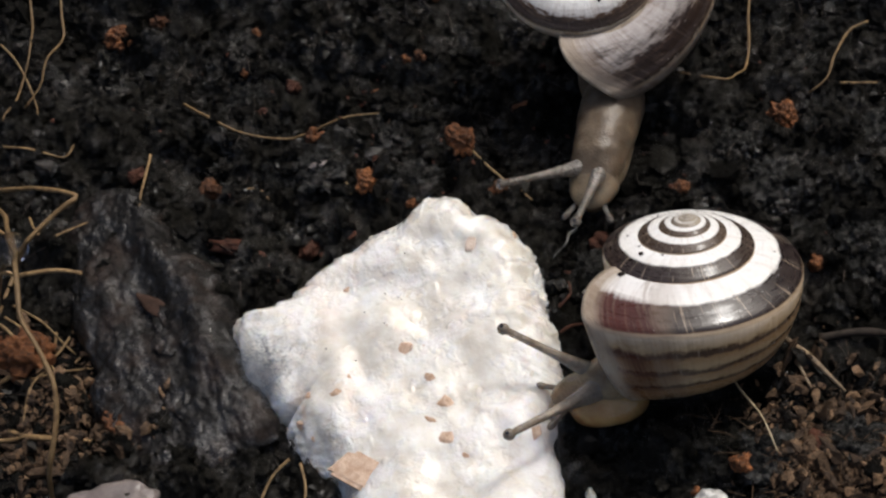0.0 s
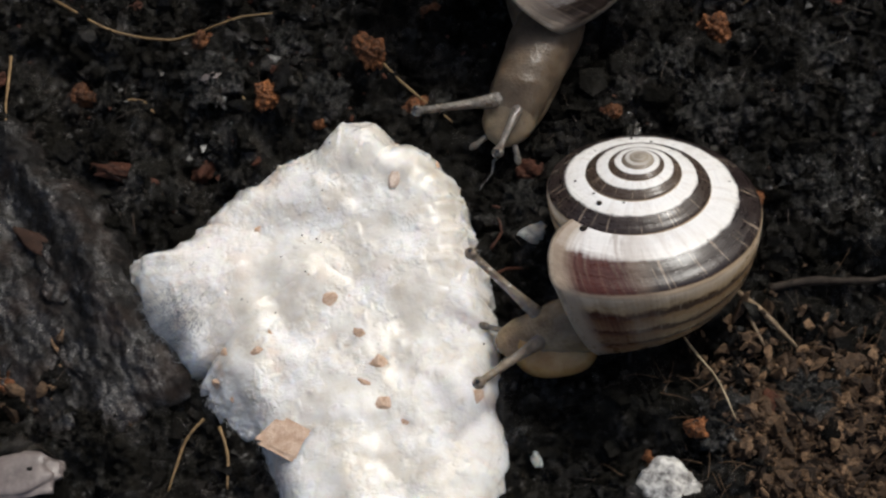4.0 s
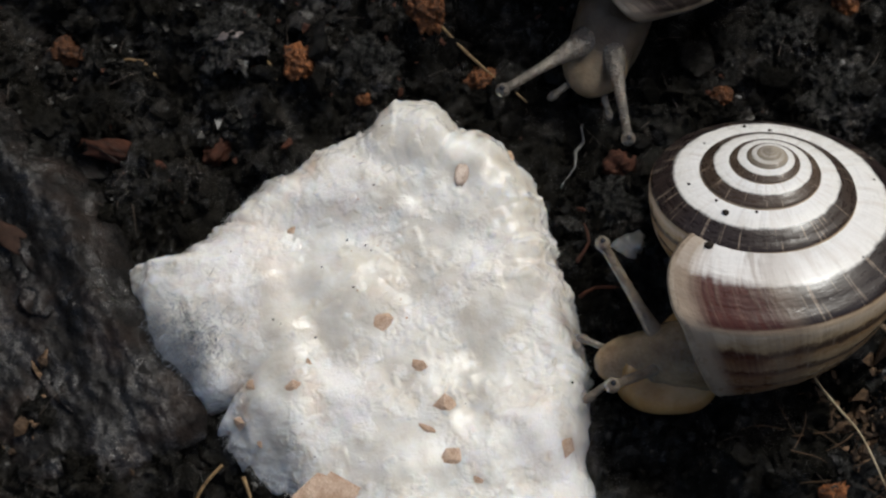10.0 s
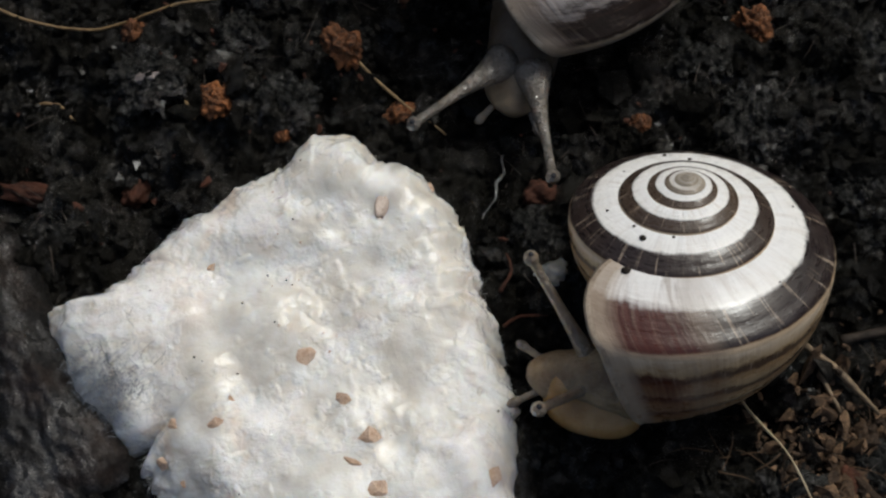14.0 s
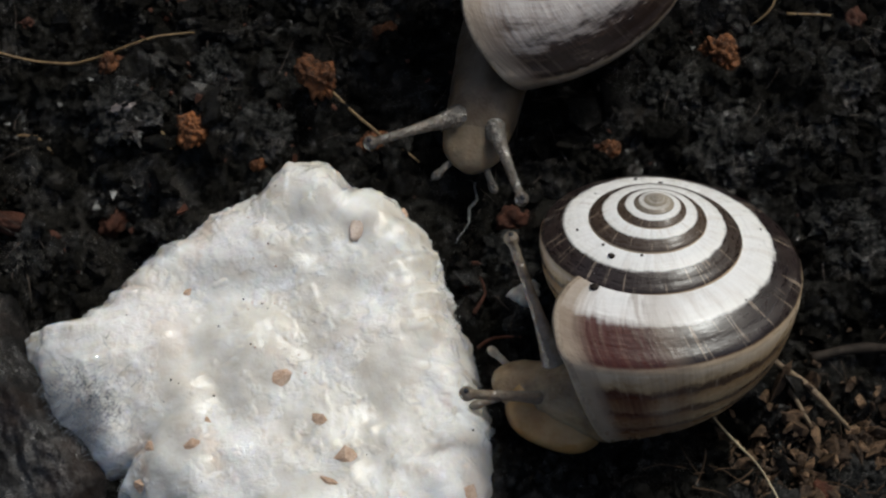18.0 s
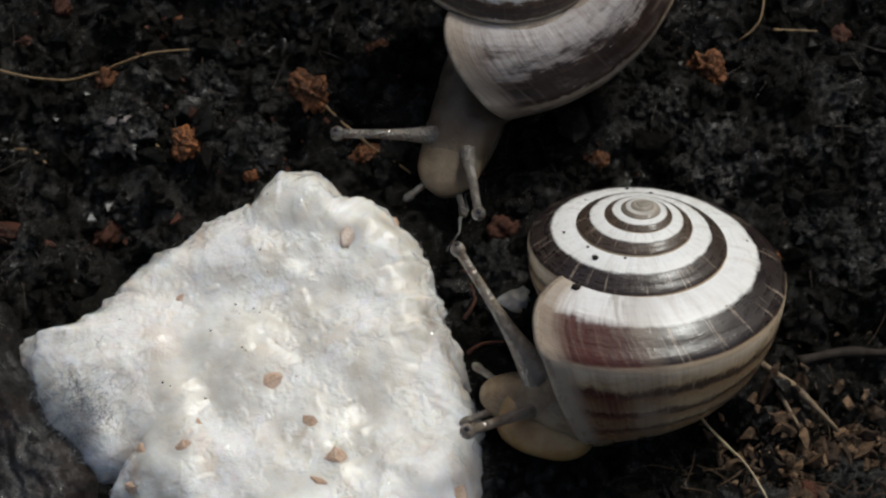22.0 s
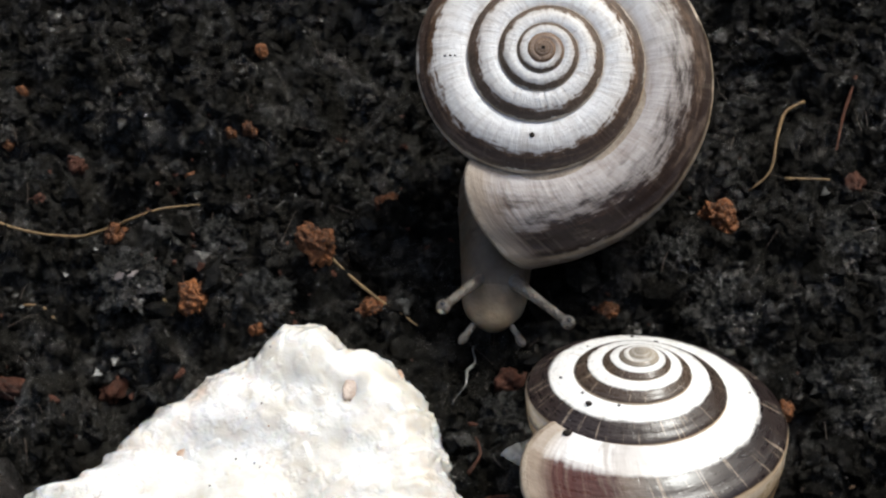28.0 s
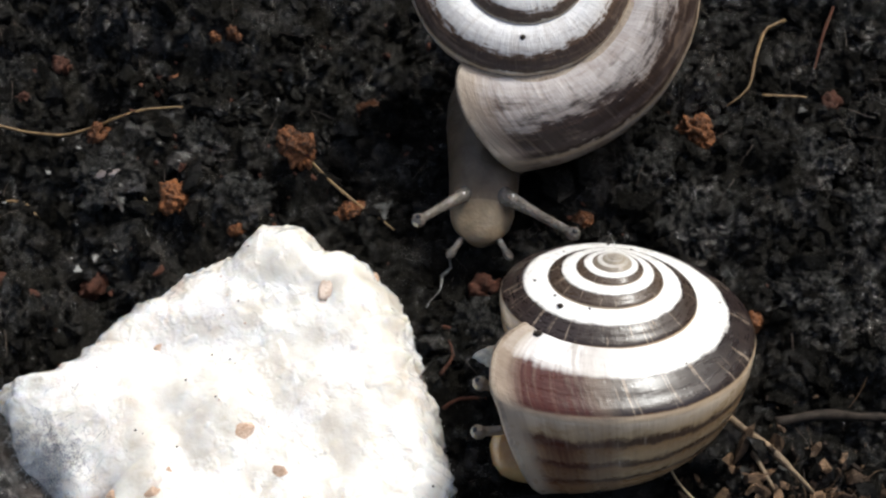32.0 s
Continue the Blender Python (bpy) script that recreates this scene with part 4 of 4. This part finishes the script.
def build_bark():
    """A slab of dark bark, sloping, with a rough top."""
    n, m = 220, 110
    s, t = np.meshgrid(np.linspace(0, 1, n), np.linspace(-1, 1, m), indexing="ij")
    cx, cy = -39.5 + 17.5 * s, 8.8 - 26.0 * s
    half = 2.2 + 4.2 * np.sin(np.pi * np.clip(s * 0.75 + 0.02, 0, 1)) + 0.7 * vn(s * 9, np.sign(t), 71) + 0.3 * vn(s * 26, np.sign(t), 76)
    x, y = cx + 0.83 * half * t, cy + 0.56 * half * t
    z = 1.6 * np.sqrt(np.clip(1 - np.abs(t) ** 5, 0, 1)) * np.sqrt(np.clip(1 - np.abs(2 * s - 1) ** 8, 0, 1)) - 1.2
    across, along = half * t, 31 * s
    z += 1.5 * np.exp(-((t - 0.55) / 0.3) ** 2) * np.clip(np.sin(np.pi * s), 0, 1) + 0.35 * vn(across / 2.4, along / 5, 72) + 0.2 * vn(across / 1.1 + 0.2 * along, along / 2, 73) + 0.16 * vn(x / 0.7, y / 0.7, 74) + 0.12 * vn(x / 0.35, y / 0.35, 75)
    v = np.stack([x, y, z], -1).reshape(-1, 3)
    bark = part("bark_piece", mesh_of("bark_piece", v, grid_faces(n, m)[:, ::-1], BARK))
    tagged(bark, "dark wet slab of bark lying under the food", "bark")
    rng = np.random.default_rng(17)
    for k in range(9):
        i, j = int(rng.uniform(0.08, 0.92) * n), int(rng.uniform(0.12, 0.9) * m)
        q, f = lump(700 + k, 1.0, 0.35, 1.4, 3, 0.13)
        q = q * (rng.uniform(2.5, 6.0), rng.uniform(1.2, 2.6), rng.uniform(1.2, 2.2))
        part("bark_scale", mesh_of("bark_scale", q, f, BARK), bark, "", at(x[i, j], y[i, j], z[i, j] - 0.2, rng.uniform(-10, 10), rng.uniform(-8, 8), -56 + rng.uniform(-22, 22)))
    q, f = lump(760, 1.0, 0.3, 1.2, 3, 0.3)
    part("splinter", mesh_of("splinter", q * (4.0, 1.3, 1.4), f, SPLINTER), bark, "reddish-brown splinter of inner bark", at(-30.2, -3.9, float(z[np.unravel_index(np.argmin((x + 30.2) ** 2 + (y + 3.9) ** 2), x.shape)]) + 0.3, 0, 0, -32))


build_bark()

v, f = lump(401, 2.0, 0.5, 1.2, 3, 0.35)
tagged(part("white_chip", mesh_of("white_chip", v * (1.0, 0.7, 1), f, CHIP), None, "", at(5.0, -2.6, float(ground_z(5.0, -2.6)) + 0.6, 0, 15, 30)), "small pale chip of food on the soil", "food chip")
v, f = lump(405, 1.1, 0.4, 1.2, 3, 0.5)
tagged(part("white_chip", mesh_of("white_chip", v * (0.7, 1.1, 1), f, CHIP), None, "", at(5.6, -18.2, float(ground_z(5.6, -18.2)) + 0.3, 0, 10, 20)), "tiny translucent chip of food on the soil", "food chip")
v, f = lump(402, 1.4, 0.8, 1.5, 3, 0.25)
tagged(part("white_flake", mesh_of("white_flake", v * (1.2, 0.6, 1), f, SCRAP_DIM), None, "", at(-19.2, 9.4, float(ground_z(-19.2, 9.4)) + 1.6, 10, -15, 10)), "tiny white fluffy flake on a clod", "flake")
v, f = lump(403, 7.0, 0.35, 0.9, 4, 0.16)
tagged(part("pale_scrap", mesh_of("pale_scrap", v * (1.1, 0.5, 1), f, SCRAP_DIM), None, "", at(-29, -21.6, float(ground_z(-29, -21.6)) + 0.9, 0, 5, 12)), "pale flat scrap half covered by soil", "scrap")
v, f = lump(404, 2.8, 0.12, 1.0, 3, 0.8)
tagged(part("water_drop", mesh_of("water_drop", v, f, DROP), None, "", at(-38.3, -5.0, 9.6)), "glinting clear water drop caught on a root", "drop")


# ---- short fibres in the soil and fluff on the food's edge ----
def fibres(name, n, spot, length, r, mat, seed, up=0.15):
    rng = np.random.default_rng(seed)
    verts, faces, k = [], [], 0
    while n:
        (x, y, z), d = spot(rng)
        n -= 1
        l = length * rng.uniform(0.5, 1.5)
        s = np.linspace(0, 1, 6)
        bend = rng.uniform(-0.6, 0.6)
        a = math.atan2(d[1], d[0]) + bend * s
        step = l / 5
        px, py = x + np.cumsum(np.cos(a)) * step, y + np.cumsum(np.sin(a)) * step
        pz = z + l * (d[2] + up * np.sin(np.pi * s)) * s
        v, f = tube(np.stack([px, py, pz], -1), r * rng.uniform(0.6, 1.4) * (1 - 0.6 * s), 4, False)
        verts.append(v)
        faces += [[i + k for i in g] for g in f]
        k += len(v)
    return part(name, mesh_of(name, np.concatenate(verts), faces, mat))


def soil_spot(rng):
    while True:
        x, y = rng.uniform(-52, 33), rng.uniform(-25, 38)
        if not in_food(np.array(x), np.array(y), 1.5):
            a = rng.uniform(0, 6.28)
            return (x, y, float(ground_z(x, y)) + 0.15), (math.cos(a), math.sin(a), 0.0)


def edge_spot(rng):
    a = rng.uniform(-math.pi, math.pi)
    r = float(food_reach(a)) * rng.uniform(0.95, 0.995)
    x, y = FOOD_AT[0] + r * math.cos(a), FOOD_AT[1] + r * math.sin(a)
    b = a + rng.uniform(-0.9, 0.9)
    return (x, y, max(-0.8, food_top(x, y) - rng.uniform(0, 1.2))), (math.cos(b), math.sin(b), rng.uniform(-0.5, 0.3))


tagged(fibres("soil_fibres", 420, soil_spot, 2.0, 0.026, FIBRE, 8), "fine dark brown plant fibres in the soil", "fibre", kind="stuff")
FLUFF = mat_flesh("white_fluff", (0.7, 0.7, 0.68), (0.85, 0.85, 0.84), 0.4, 1.0, 0.3, 0.0)


def fuzz_spot(rng):
    x, y = -20.3 + 1.5 * rng.normal(), -10.2 + 1.1 * rng.normal()
    a = rng.uniform(-3.1, 3.1)
    return (x, y, food_top(x, y) - 0.05), (math.cos(a), math.sin(a), rng.uniform(0.1, 0.8))


# short blue-grey fibres that darken the food's left corner
GREY_FUZZ = mat_flesh("blue_grey_fuzz", (0.13, 0.145, 0.17), (0.32, 0.35, 0.39), 0.5, 1.0, 0.2, 0.0)
tagged(fibres("mould", 2600, fuzz_spot, 0.5, 0.014, GREY_FUZZ, 19), "blue-grey fuzz on the corner").parent = food
tagged(fibres("fluff", 3000, edge_spot, 0.22, 0.005, FLUFF, 9), "soft white fuzz along the edge").parent = food


# ---- brown litter by the edge of the bed, a speckled stone, flakes pressed on the food ----
def litter(name, n, centre, spread, mat, seed, big):
    rng = np.random.default_rng(seed)
    x, y = centre[0] + rng.normal(size=n) * spread[0], centre[1] + rng.normal(size=n) * spread[1]
    keep = ~in_food(x, y, 1.0) & (np.hypot(x + 29, y + 21.6) > 5) & ((x < 0) | (x > 17.2 - 0.4 * (y + 14) + 1.5 * vn(x, y, 93)) | (name == "rusty_grit"))
    x, y = x[keep], y[keep]
    n = len(x)
    size = 0.2 + big * rng.random(n) ** 4
    v, f = scatter(x, y, ground_z(x, y) + 0.2 + 0.5 * rng.random(n), size, np.stack([rng.uniform(0.8, 1.9, n), rng.uniform(0.5, 1.0, n), rng.uniform(0.4, 0.9, n)], -1), seed, 0.8, 0.6)
    return part(name, mesh_of(name, v, f, mat, smooth=False))


def mat_litter(name, dark, light):
    """Brown crumbs, each of its own shade."""
    m = Nodes(name, 0.6, 0.2)
    r, grit = m.add("NewGeometry").outputs["Random Per Island"], m.noise(3000, 4, 0.7)
    col = m.ramp(r, (0.0, dark), (0.7, tuple(0.6 * p + 0.4 * q for p, q in zip(dark, light))), (1.0, light))
    m.colour(m.mix(m.ramp(grit, (0.35, 0.75), (0.6, 0.0)), col, tuple(p * 0.5 for p in dark)))
    m.bump(grit, 0.2 * MM)
    return m.mat


LITTER = mat_litter("brown_litter", (0.018, 0.0115, 0.0078), (0.25, 0.155, 0.088))
LITTER_FIBRE = mat_mottled("brown_litter_fibre", (0.03, 0.017, 0.009), (0.14, 0.085, 0.045), 1.5, 0.6, 0, spec=0.2)
tagged(litter("brown_litter", 5600, (24, -17), (5.2, 3.8), LITTER, 21, 1.1), "brown crumbly plant litter on the soil", "litter", kind="stuff")
tagged(litter("brown_litter", 1500, (-37, -14), (4.5, 4), LITTER, 22, 1.1), "brown crumbly plant litter on the soil", "litter", kind="stuff")
tagged(litter("rusty_grit", 150, (-8, 12), (18, 8), COIR_DIM, 23, 0.5), "tiny rusty grains scattered in the soil", "grit", kind="stuff")


def litter_spot(rng):
    while True:
        x, y = 24 + rng.normal() * 4.5, -16 + rng.normal() * 4
        if not in_food(np.array(x), np.array(y), 1.5):
            a = rng.uniform(0, 6.28)
            return (x, y, float(ground_z(x, y)) + 0.35), (math.cos(a), math.sin(a), 0.0)


tagged(fibres("litter_fibres", 260, litter_spot, 2.0, 0.035, LITTER_FIBRE, 31, 0.3), "tangled brown fibres of plant litter", "fibre", kind="stuff")
STONE = mat_mottled("speckled_stone", (0.08, 0.075, 0.07), (0.75, 0.74, 0.7), 1.1, 0.4, 0.3, fine=3)
v, f = lump(420, 4.0, 0.25, 1.2, 4, 0.6)
tagged(part("speckled_stone", mesh_of("speckled_stone", v, f, STONE), None, "", at(14.2, -20.4, float(ground_z(14.2, -20.4)) + 0.6)), "small white-speckled grey stone in the soil", "stone")
for k, (x, y, w, l, a) in enumerate([(-9.2, 0.4, 0.8, 1.2, 20), (-3.2, -12.6, 0.6, 1.6, -20), (0.9, -9.5, 0.35, 3.4, 82), (-7.2, -5.0, 0.5, 0.8, 30)]):
    v, f = lump(430 + k, 1.0, 0.3, 0.9, 3, 0.3)
    part("pressed_flake", mesh_of("pressed_flake", v * (l, w, 0.6), f, SCRAP), food, "smooth white flake pressed in the mash", at(x, y, food_top(x, y) - 0.07, 3, -4, a))
rng = np.random.default_rng(77)
for k in range(26):
    a, d = rng.uniform(-math.pi, math.pi), rng.uniform(0.1, 0.93)
    r = float(food_reach(a)) * d
    x, y = FOOD_AT[0] + r * math.cos(a), FOOD_AT[1] + r * math.sin(a)
    v, f = lump(800 + k, rng.uniform(0.07, 0.16), 0.4, 1.3, 1, 0.6)
    part("soil_speck", mesh_of("soil_speck", v, f, CLOD if k % 3 else NUT), food, "", at(x, y, food_top(x, y) + 0.02, 0, 0, k * 40))


# ---- what moves ----
# the snails' places: seconds, x, y, lean and turn
A_ROWS = [
    (0, 3.15, 22.30, 0.3, -1.5, 23.4),
    (2, 3.58, 21.35, -0.1, -0.9, 28.6),
    (5, 4.31, 20.14, 0.3, -1.3, 18.4),
    (6, 3.56, 19.83, 1.6, -2.3, 14.9),
    (7.5, 4.08, 19.35, 0.6, -1.1, 15.8),
    (9, 4.52, 19.40, 0.5, 0.0, 6.5),
    (11, 5.01, 18.95, -0.0, -0.1, 9.9),
    (13, 5.06, 18.85, 0.3, -0.2, 4.5),
    (14.5, 5.30, 18.92, 0.1, -0.2, 4.8),
    (17, 5.32, 18.70, 0.1, -0.1, 2.2),
    (19, 5.14, 18.20, 0.0, -0.2, 2.2),
    (21, 4.78, 17.49, 0.2, -1.0, 1.9),
    (23, 5.28, 17.06, 0.1, -0.8, 2.1),
    (24.5, 5.36, 17.28, 1.4, -0.7, 0.8),
    (25.5, 5.71, 17.35, 0.7, -0.4, 1.7),
    (28, 6.06, 17.36, 0.8, 0.1, -0.5),
    (30, 6.44, 17.42, -0.2, -0.2, 1.3),
    (32, 6.57, 17.61, -0.2, -0.2, 2.0),
]
B_ROWS = [
    (0, 12.23, -2.95, 0, 0, -9.8),
    (0.5, 12.20, -2.98, 0, 0, -9.5),
    (1, 12.17, -3.01, 0, 0, -9.2),
    (1.5, 12.24, -2.94, 0, 0, -8.9),
    (2, 12.19, -2.89, 0, 0, -8.6),
    (2.5, 12.10, -2.89, 0, 0, -8.0),
    (4.5, 11.90, -1.52, 0, 0, -0.3),
    (5, 11.68, -1.32, 0, 0, 0.5),
    (6, 11.72, -1.26, 0, 0, 1.3),
    (7, 11.71, -1.22, 0, 0, 1.7),
    (8, 11.76, -1.16, 0, 0, 1.8),
    (9, 11.61, -1.31, 0, 0, 1.6),
    (10, 11.47, -1.39, 0, 0, 1.4),
    (11, 11.52, -1.50, 0, 0, 1.0),
    (12, 11.51, -1.60, 0, 0, 0.5),
    (13, 11.50, -1.61, 0, 0, -0.0),
    (14, 11.49, -1.74, 0, 0, -0.4),
    (14.5, 11.51, -1.83, 0, 0, -0.6),
    (16.5, 11.46, -1.90, 0, 0, -1.5),
    (17, 11.52, -1.87, 0, 0, -1.6),
    (18, 11.47, -1.90, 0, 0, -1.9),
    (19, 11.50, -1.99, 0, 0, -2.4),
    (20, 11.44, -2.08, 0, 0, -3.2),
    (21, 11.45, -2.17, 0, 0, -4.2),
    (22, 11.45, -2.21, 0, 0, -5.0),
    (22.5, 11.35, -2.24, 0, 0, -5.4),
    (23, 11.27, -2.33, 0, 0, -5.8),
    (24, 11.19, -2.37, 0, 0, -6.7),
    (25, 11.26, -2.18, 0, 0, -7.3),
    (25.5, 11.28, -2.18, 0, 0, -7.5),
    (27.5, 11.25, -2.07, 0, 0, -7.7),
    (28, 11.25, -2.07, 0, 0, -7.9),
    (29, 11.25, -2.13, 0, 0, -8.3),
    (29.5, 11.26, -2.13, 0, 0, -8.5),
    (30, 11.36, -2.15, 0, 0, -8.6),
    (31, 11.34, -2.11, 0, 0, -8.9),
    (32, 11.39, -2.09, 0, 0, -8.9),
]
# heads: seconds, front of the head, tips of the two upper tentacles, in the snail's own space
A_HEAD = [
    (0, (-6.5, -15.9), (-12.3, -14.2), (-8.1, -19.5)),
    (2, (-9.2, -14.1), (-13.6, -10.4), (-10.8, -16.4)),
    (5, (-7.0, -14.0), (-11.9, -12.5), (-6.6, -17.3)),
    (6, (-5.8, -13.6), (-10.1, -12.7), (-4.3, -18.0)),
    (7.5, (-5.5, -12.6), (-10.6, -12.7), (-4.1, -16.8)),
    (9, (-4.1, -12.5), (-8.6, -14.3), (-1.6, -16.8)),
    (11, (-4.8, -11.3), (-10.5, -12.9), (-4.0, -17.0)),
    (13, (-4.3, -11.1), (-9.9, -13.3), (-2.4, -16.9)),
    (14.5, (-3.4, -11.1), (-9.4, -14.1), (-1.7, -17.6)),
    (17, (-3.8, -12.3), (-9.4, -13.7), (-0.8, -17.1)),
    (19, (-4.5, -13.2), (-10.3, -13.5), (-1.8, -17.1)),
    (21, (-4.9, -12.6), (-10.4, -12.5), (-1.4, -16.3)),
    (22.3, (-4.9, -12.4), (-10.8, -10.7), (-2.9, -16.3)),
    (23, (-4.8, -12.0), (-9.4, -10.9), (-2.6, -16.2)),
    (24.5, (-3.2, -11.1), (-7.0, -11.7), (-0.1, -14.4)),
    (25.5, (-3.1, -10.9), (-6.3, -11.5), (0.6, -13.3)),
    (28, (-2.6, -11.6), (-5.4, -13.0), (1.8, -13.5)),
    (30, (-2.4, -11.6), (-5.0, -13.3), (1.9, -13.6)),
    (31.5, (-2.6, -12.0), (-5.6, -13.6), (2.8, -13.8)),
    (32, (-2.9, -12.5), (-6.5, -13.9), (2.5, -14.4)),
]
B_HEAD = [
    (0, (-7.9, -10.9), (-11.6, -8.3), (-8.9, -16.1)),
    (1, (-8.5, -10.3), (-12.0, -7.1), (-9.8, -14.5)),
    (2, (-8.8, -10.1), (-11.4, -6.0), (-10.0, -14.2)),
    (2.5, (-8.7, -10.0), (-11.5, -5.9), (-10.1, -14.1)),
    (5, (-9.2, -9.2), (-10.3, -4.6), (-9.2, -13.8)),
    (6, (-9.3, -8.6), (-10.2, -4.5), (-9.1, -13.1)),
    (7.5, (-9.1, -8.8), (-9.6, -3.4), (-9.0, -12.5)),
    (9, (-8.8, -8.6), (-9.1, -3.4), (-8.3, -10.8)),
    (11, (-8.5, -8.3), (-8.2, -2.7), (-7.9, -11.1)),
    (13, (-8.2, -7.4), (-8.2, -2.5), (-7.6, -11.0)),
    (14.5, (-8.0, -7.1), (-7.9, -2.1), (-7.7, -10.5)),
    (17, (-8.3, -6.4), (-7.3, -0.3), (-9.4, -8.7)),
    (19, (-8.2, -6.4), (-8.3, 0.2), (-9.9, -9.9)),
    (21, (-7.8, -6.5), (-9.8, -0.1), (-8.7, -11.4)),
    (22, (-8.0, -7.3), (-9.9, -0.7), (-8.5, -11.5)),
    (22.3, (-6.8, -7.3), (-8.8, -1.6), (-7.1, -11.1)),
    (22.5, (-3.7, -8.0), (-5.2, -5.4), (-4.6, -7.8), 3.0, 2.5, 1.0),
    (23, (-2.7, -8.2), (-4.0, -5.6), (-3.6, -7.8), 3.0, 2.5, 1.0),
    (29.5, (-2.7, -8.2), (-4.0, -5.6), (-3.6, -7.8), 3.0, 2.5, 1.0),
    (30.5, (-2.9, -8.2), (-6.0, -5.0), (-5.4, -7.8), 3.0, 2.5, 1.0),
    (32, (-3.2, -8.2), (-6.5, -4.7), (-6.1, -7.5), 3.0, 2.5, 1.0),
]

# where the neck leaves the shell: seconds, x, y
A_OUT = [(0, 6, 11, 14, 19, 23, 26, 32), (-1.3, -1.5, -2.2, -2.3, -2.3, -2.3, -2.3, -2.4), (-6.9, -6.9, -6.9, -6.2, -6.2, -5.2, -4.8, -4.5)]
B_OUT = [(0, 22, 22.5, 32), (-2.6, -2.6, 0, 0), (-7.9, -7.9, -4.0, -4.0)]


def aim(tip, back):
    """A pose at tip whose x axis points from back to tip."""
    x = (Vector(tip) - Vector(back)).normalized()
    y = Vector((0, 0, 1)).cross(x).normalized()
    z = x.cross(y)
    m = Matrix((x, y, z)).transposed().to_4x4()
    return Matrix.Translation(Vector(tip) * MM) @ m


def key_snail(snail, neck, horns, rows, heads, way_out, tip_z):
    walk(snail, [(t, at(x, y, 0, a, b, c)) for t, x, y, a, b, c in rows])
    keys = [[] for _ in range(5)]
    for t, m, a, b, *low in heads:
        z_head = 0.9
        ox, oy = (float(np.interp(t, way_out[0], way_out[k])) for k in (1, 2))
        ahead = Vector((m[0] - ox, m[1] - oy, 0)).normalized()
        side = Vector((-ahead.y, ahead.x, 0))
        front = Vector((m[0], m[1], z_head))
        keys[0].append((t, aim(front, front - ahead)))
        za, zb, ins = low if low else (tip_z, tip_z - 0.8, 0.0)
        root = front - ahead * 3.7 + Vector((0, 0, 1.0))
        for k, (tip, z, sgn) in enumerate(((a, za, -1), (b, zb, 1))):
            keys[1 + k].append((t, aim((tip[0], tip[1], z), root + side * (0.5 * sgn))))
        for k, sgn in ((0, -1), (1, 1)):
            tip = front + ahead * (0.5 - 3 * ins) + side * (1.75 * sgn) + Vector((0, 0, -0.1))
            keys[3 + k].append((t, aim(tip, front - ahead * (1.4 + 3 * ins) + side * (0.55 * sgn) + Vector((0, 0, 0.3)))))
    for ob, k in zip((neck, *horns), keys):
        walk(ob, k)


def motions():
    key_snail(snail_a, neck_a, horns_a, A_ROWS, A_HEAD, A_OUT, 5.5)
    key_snail(snail_b, neck_b, horns_b, B_ROWS, B_HEAD, B_OUT, 5.5)


motions()
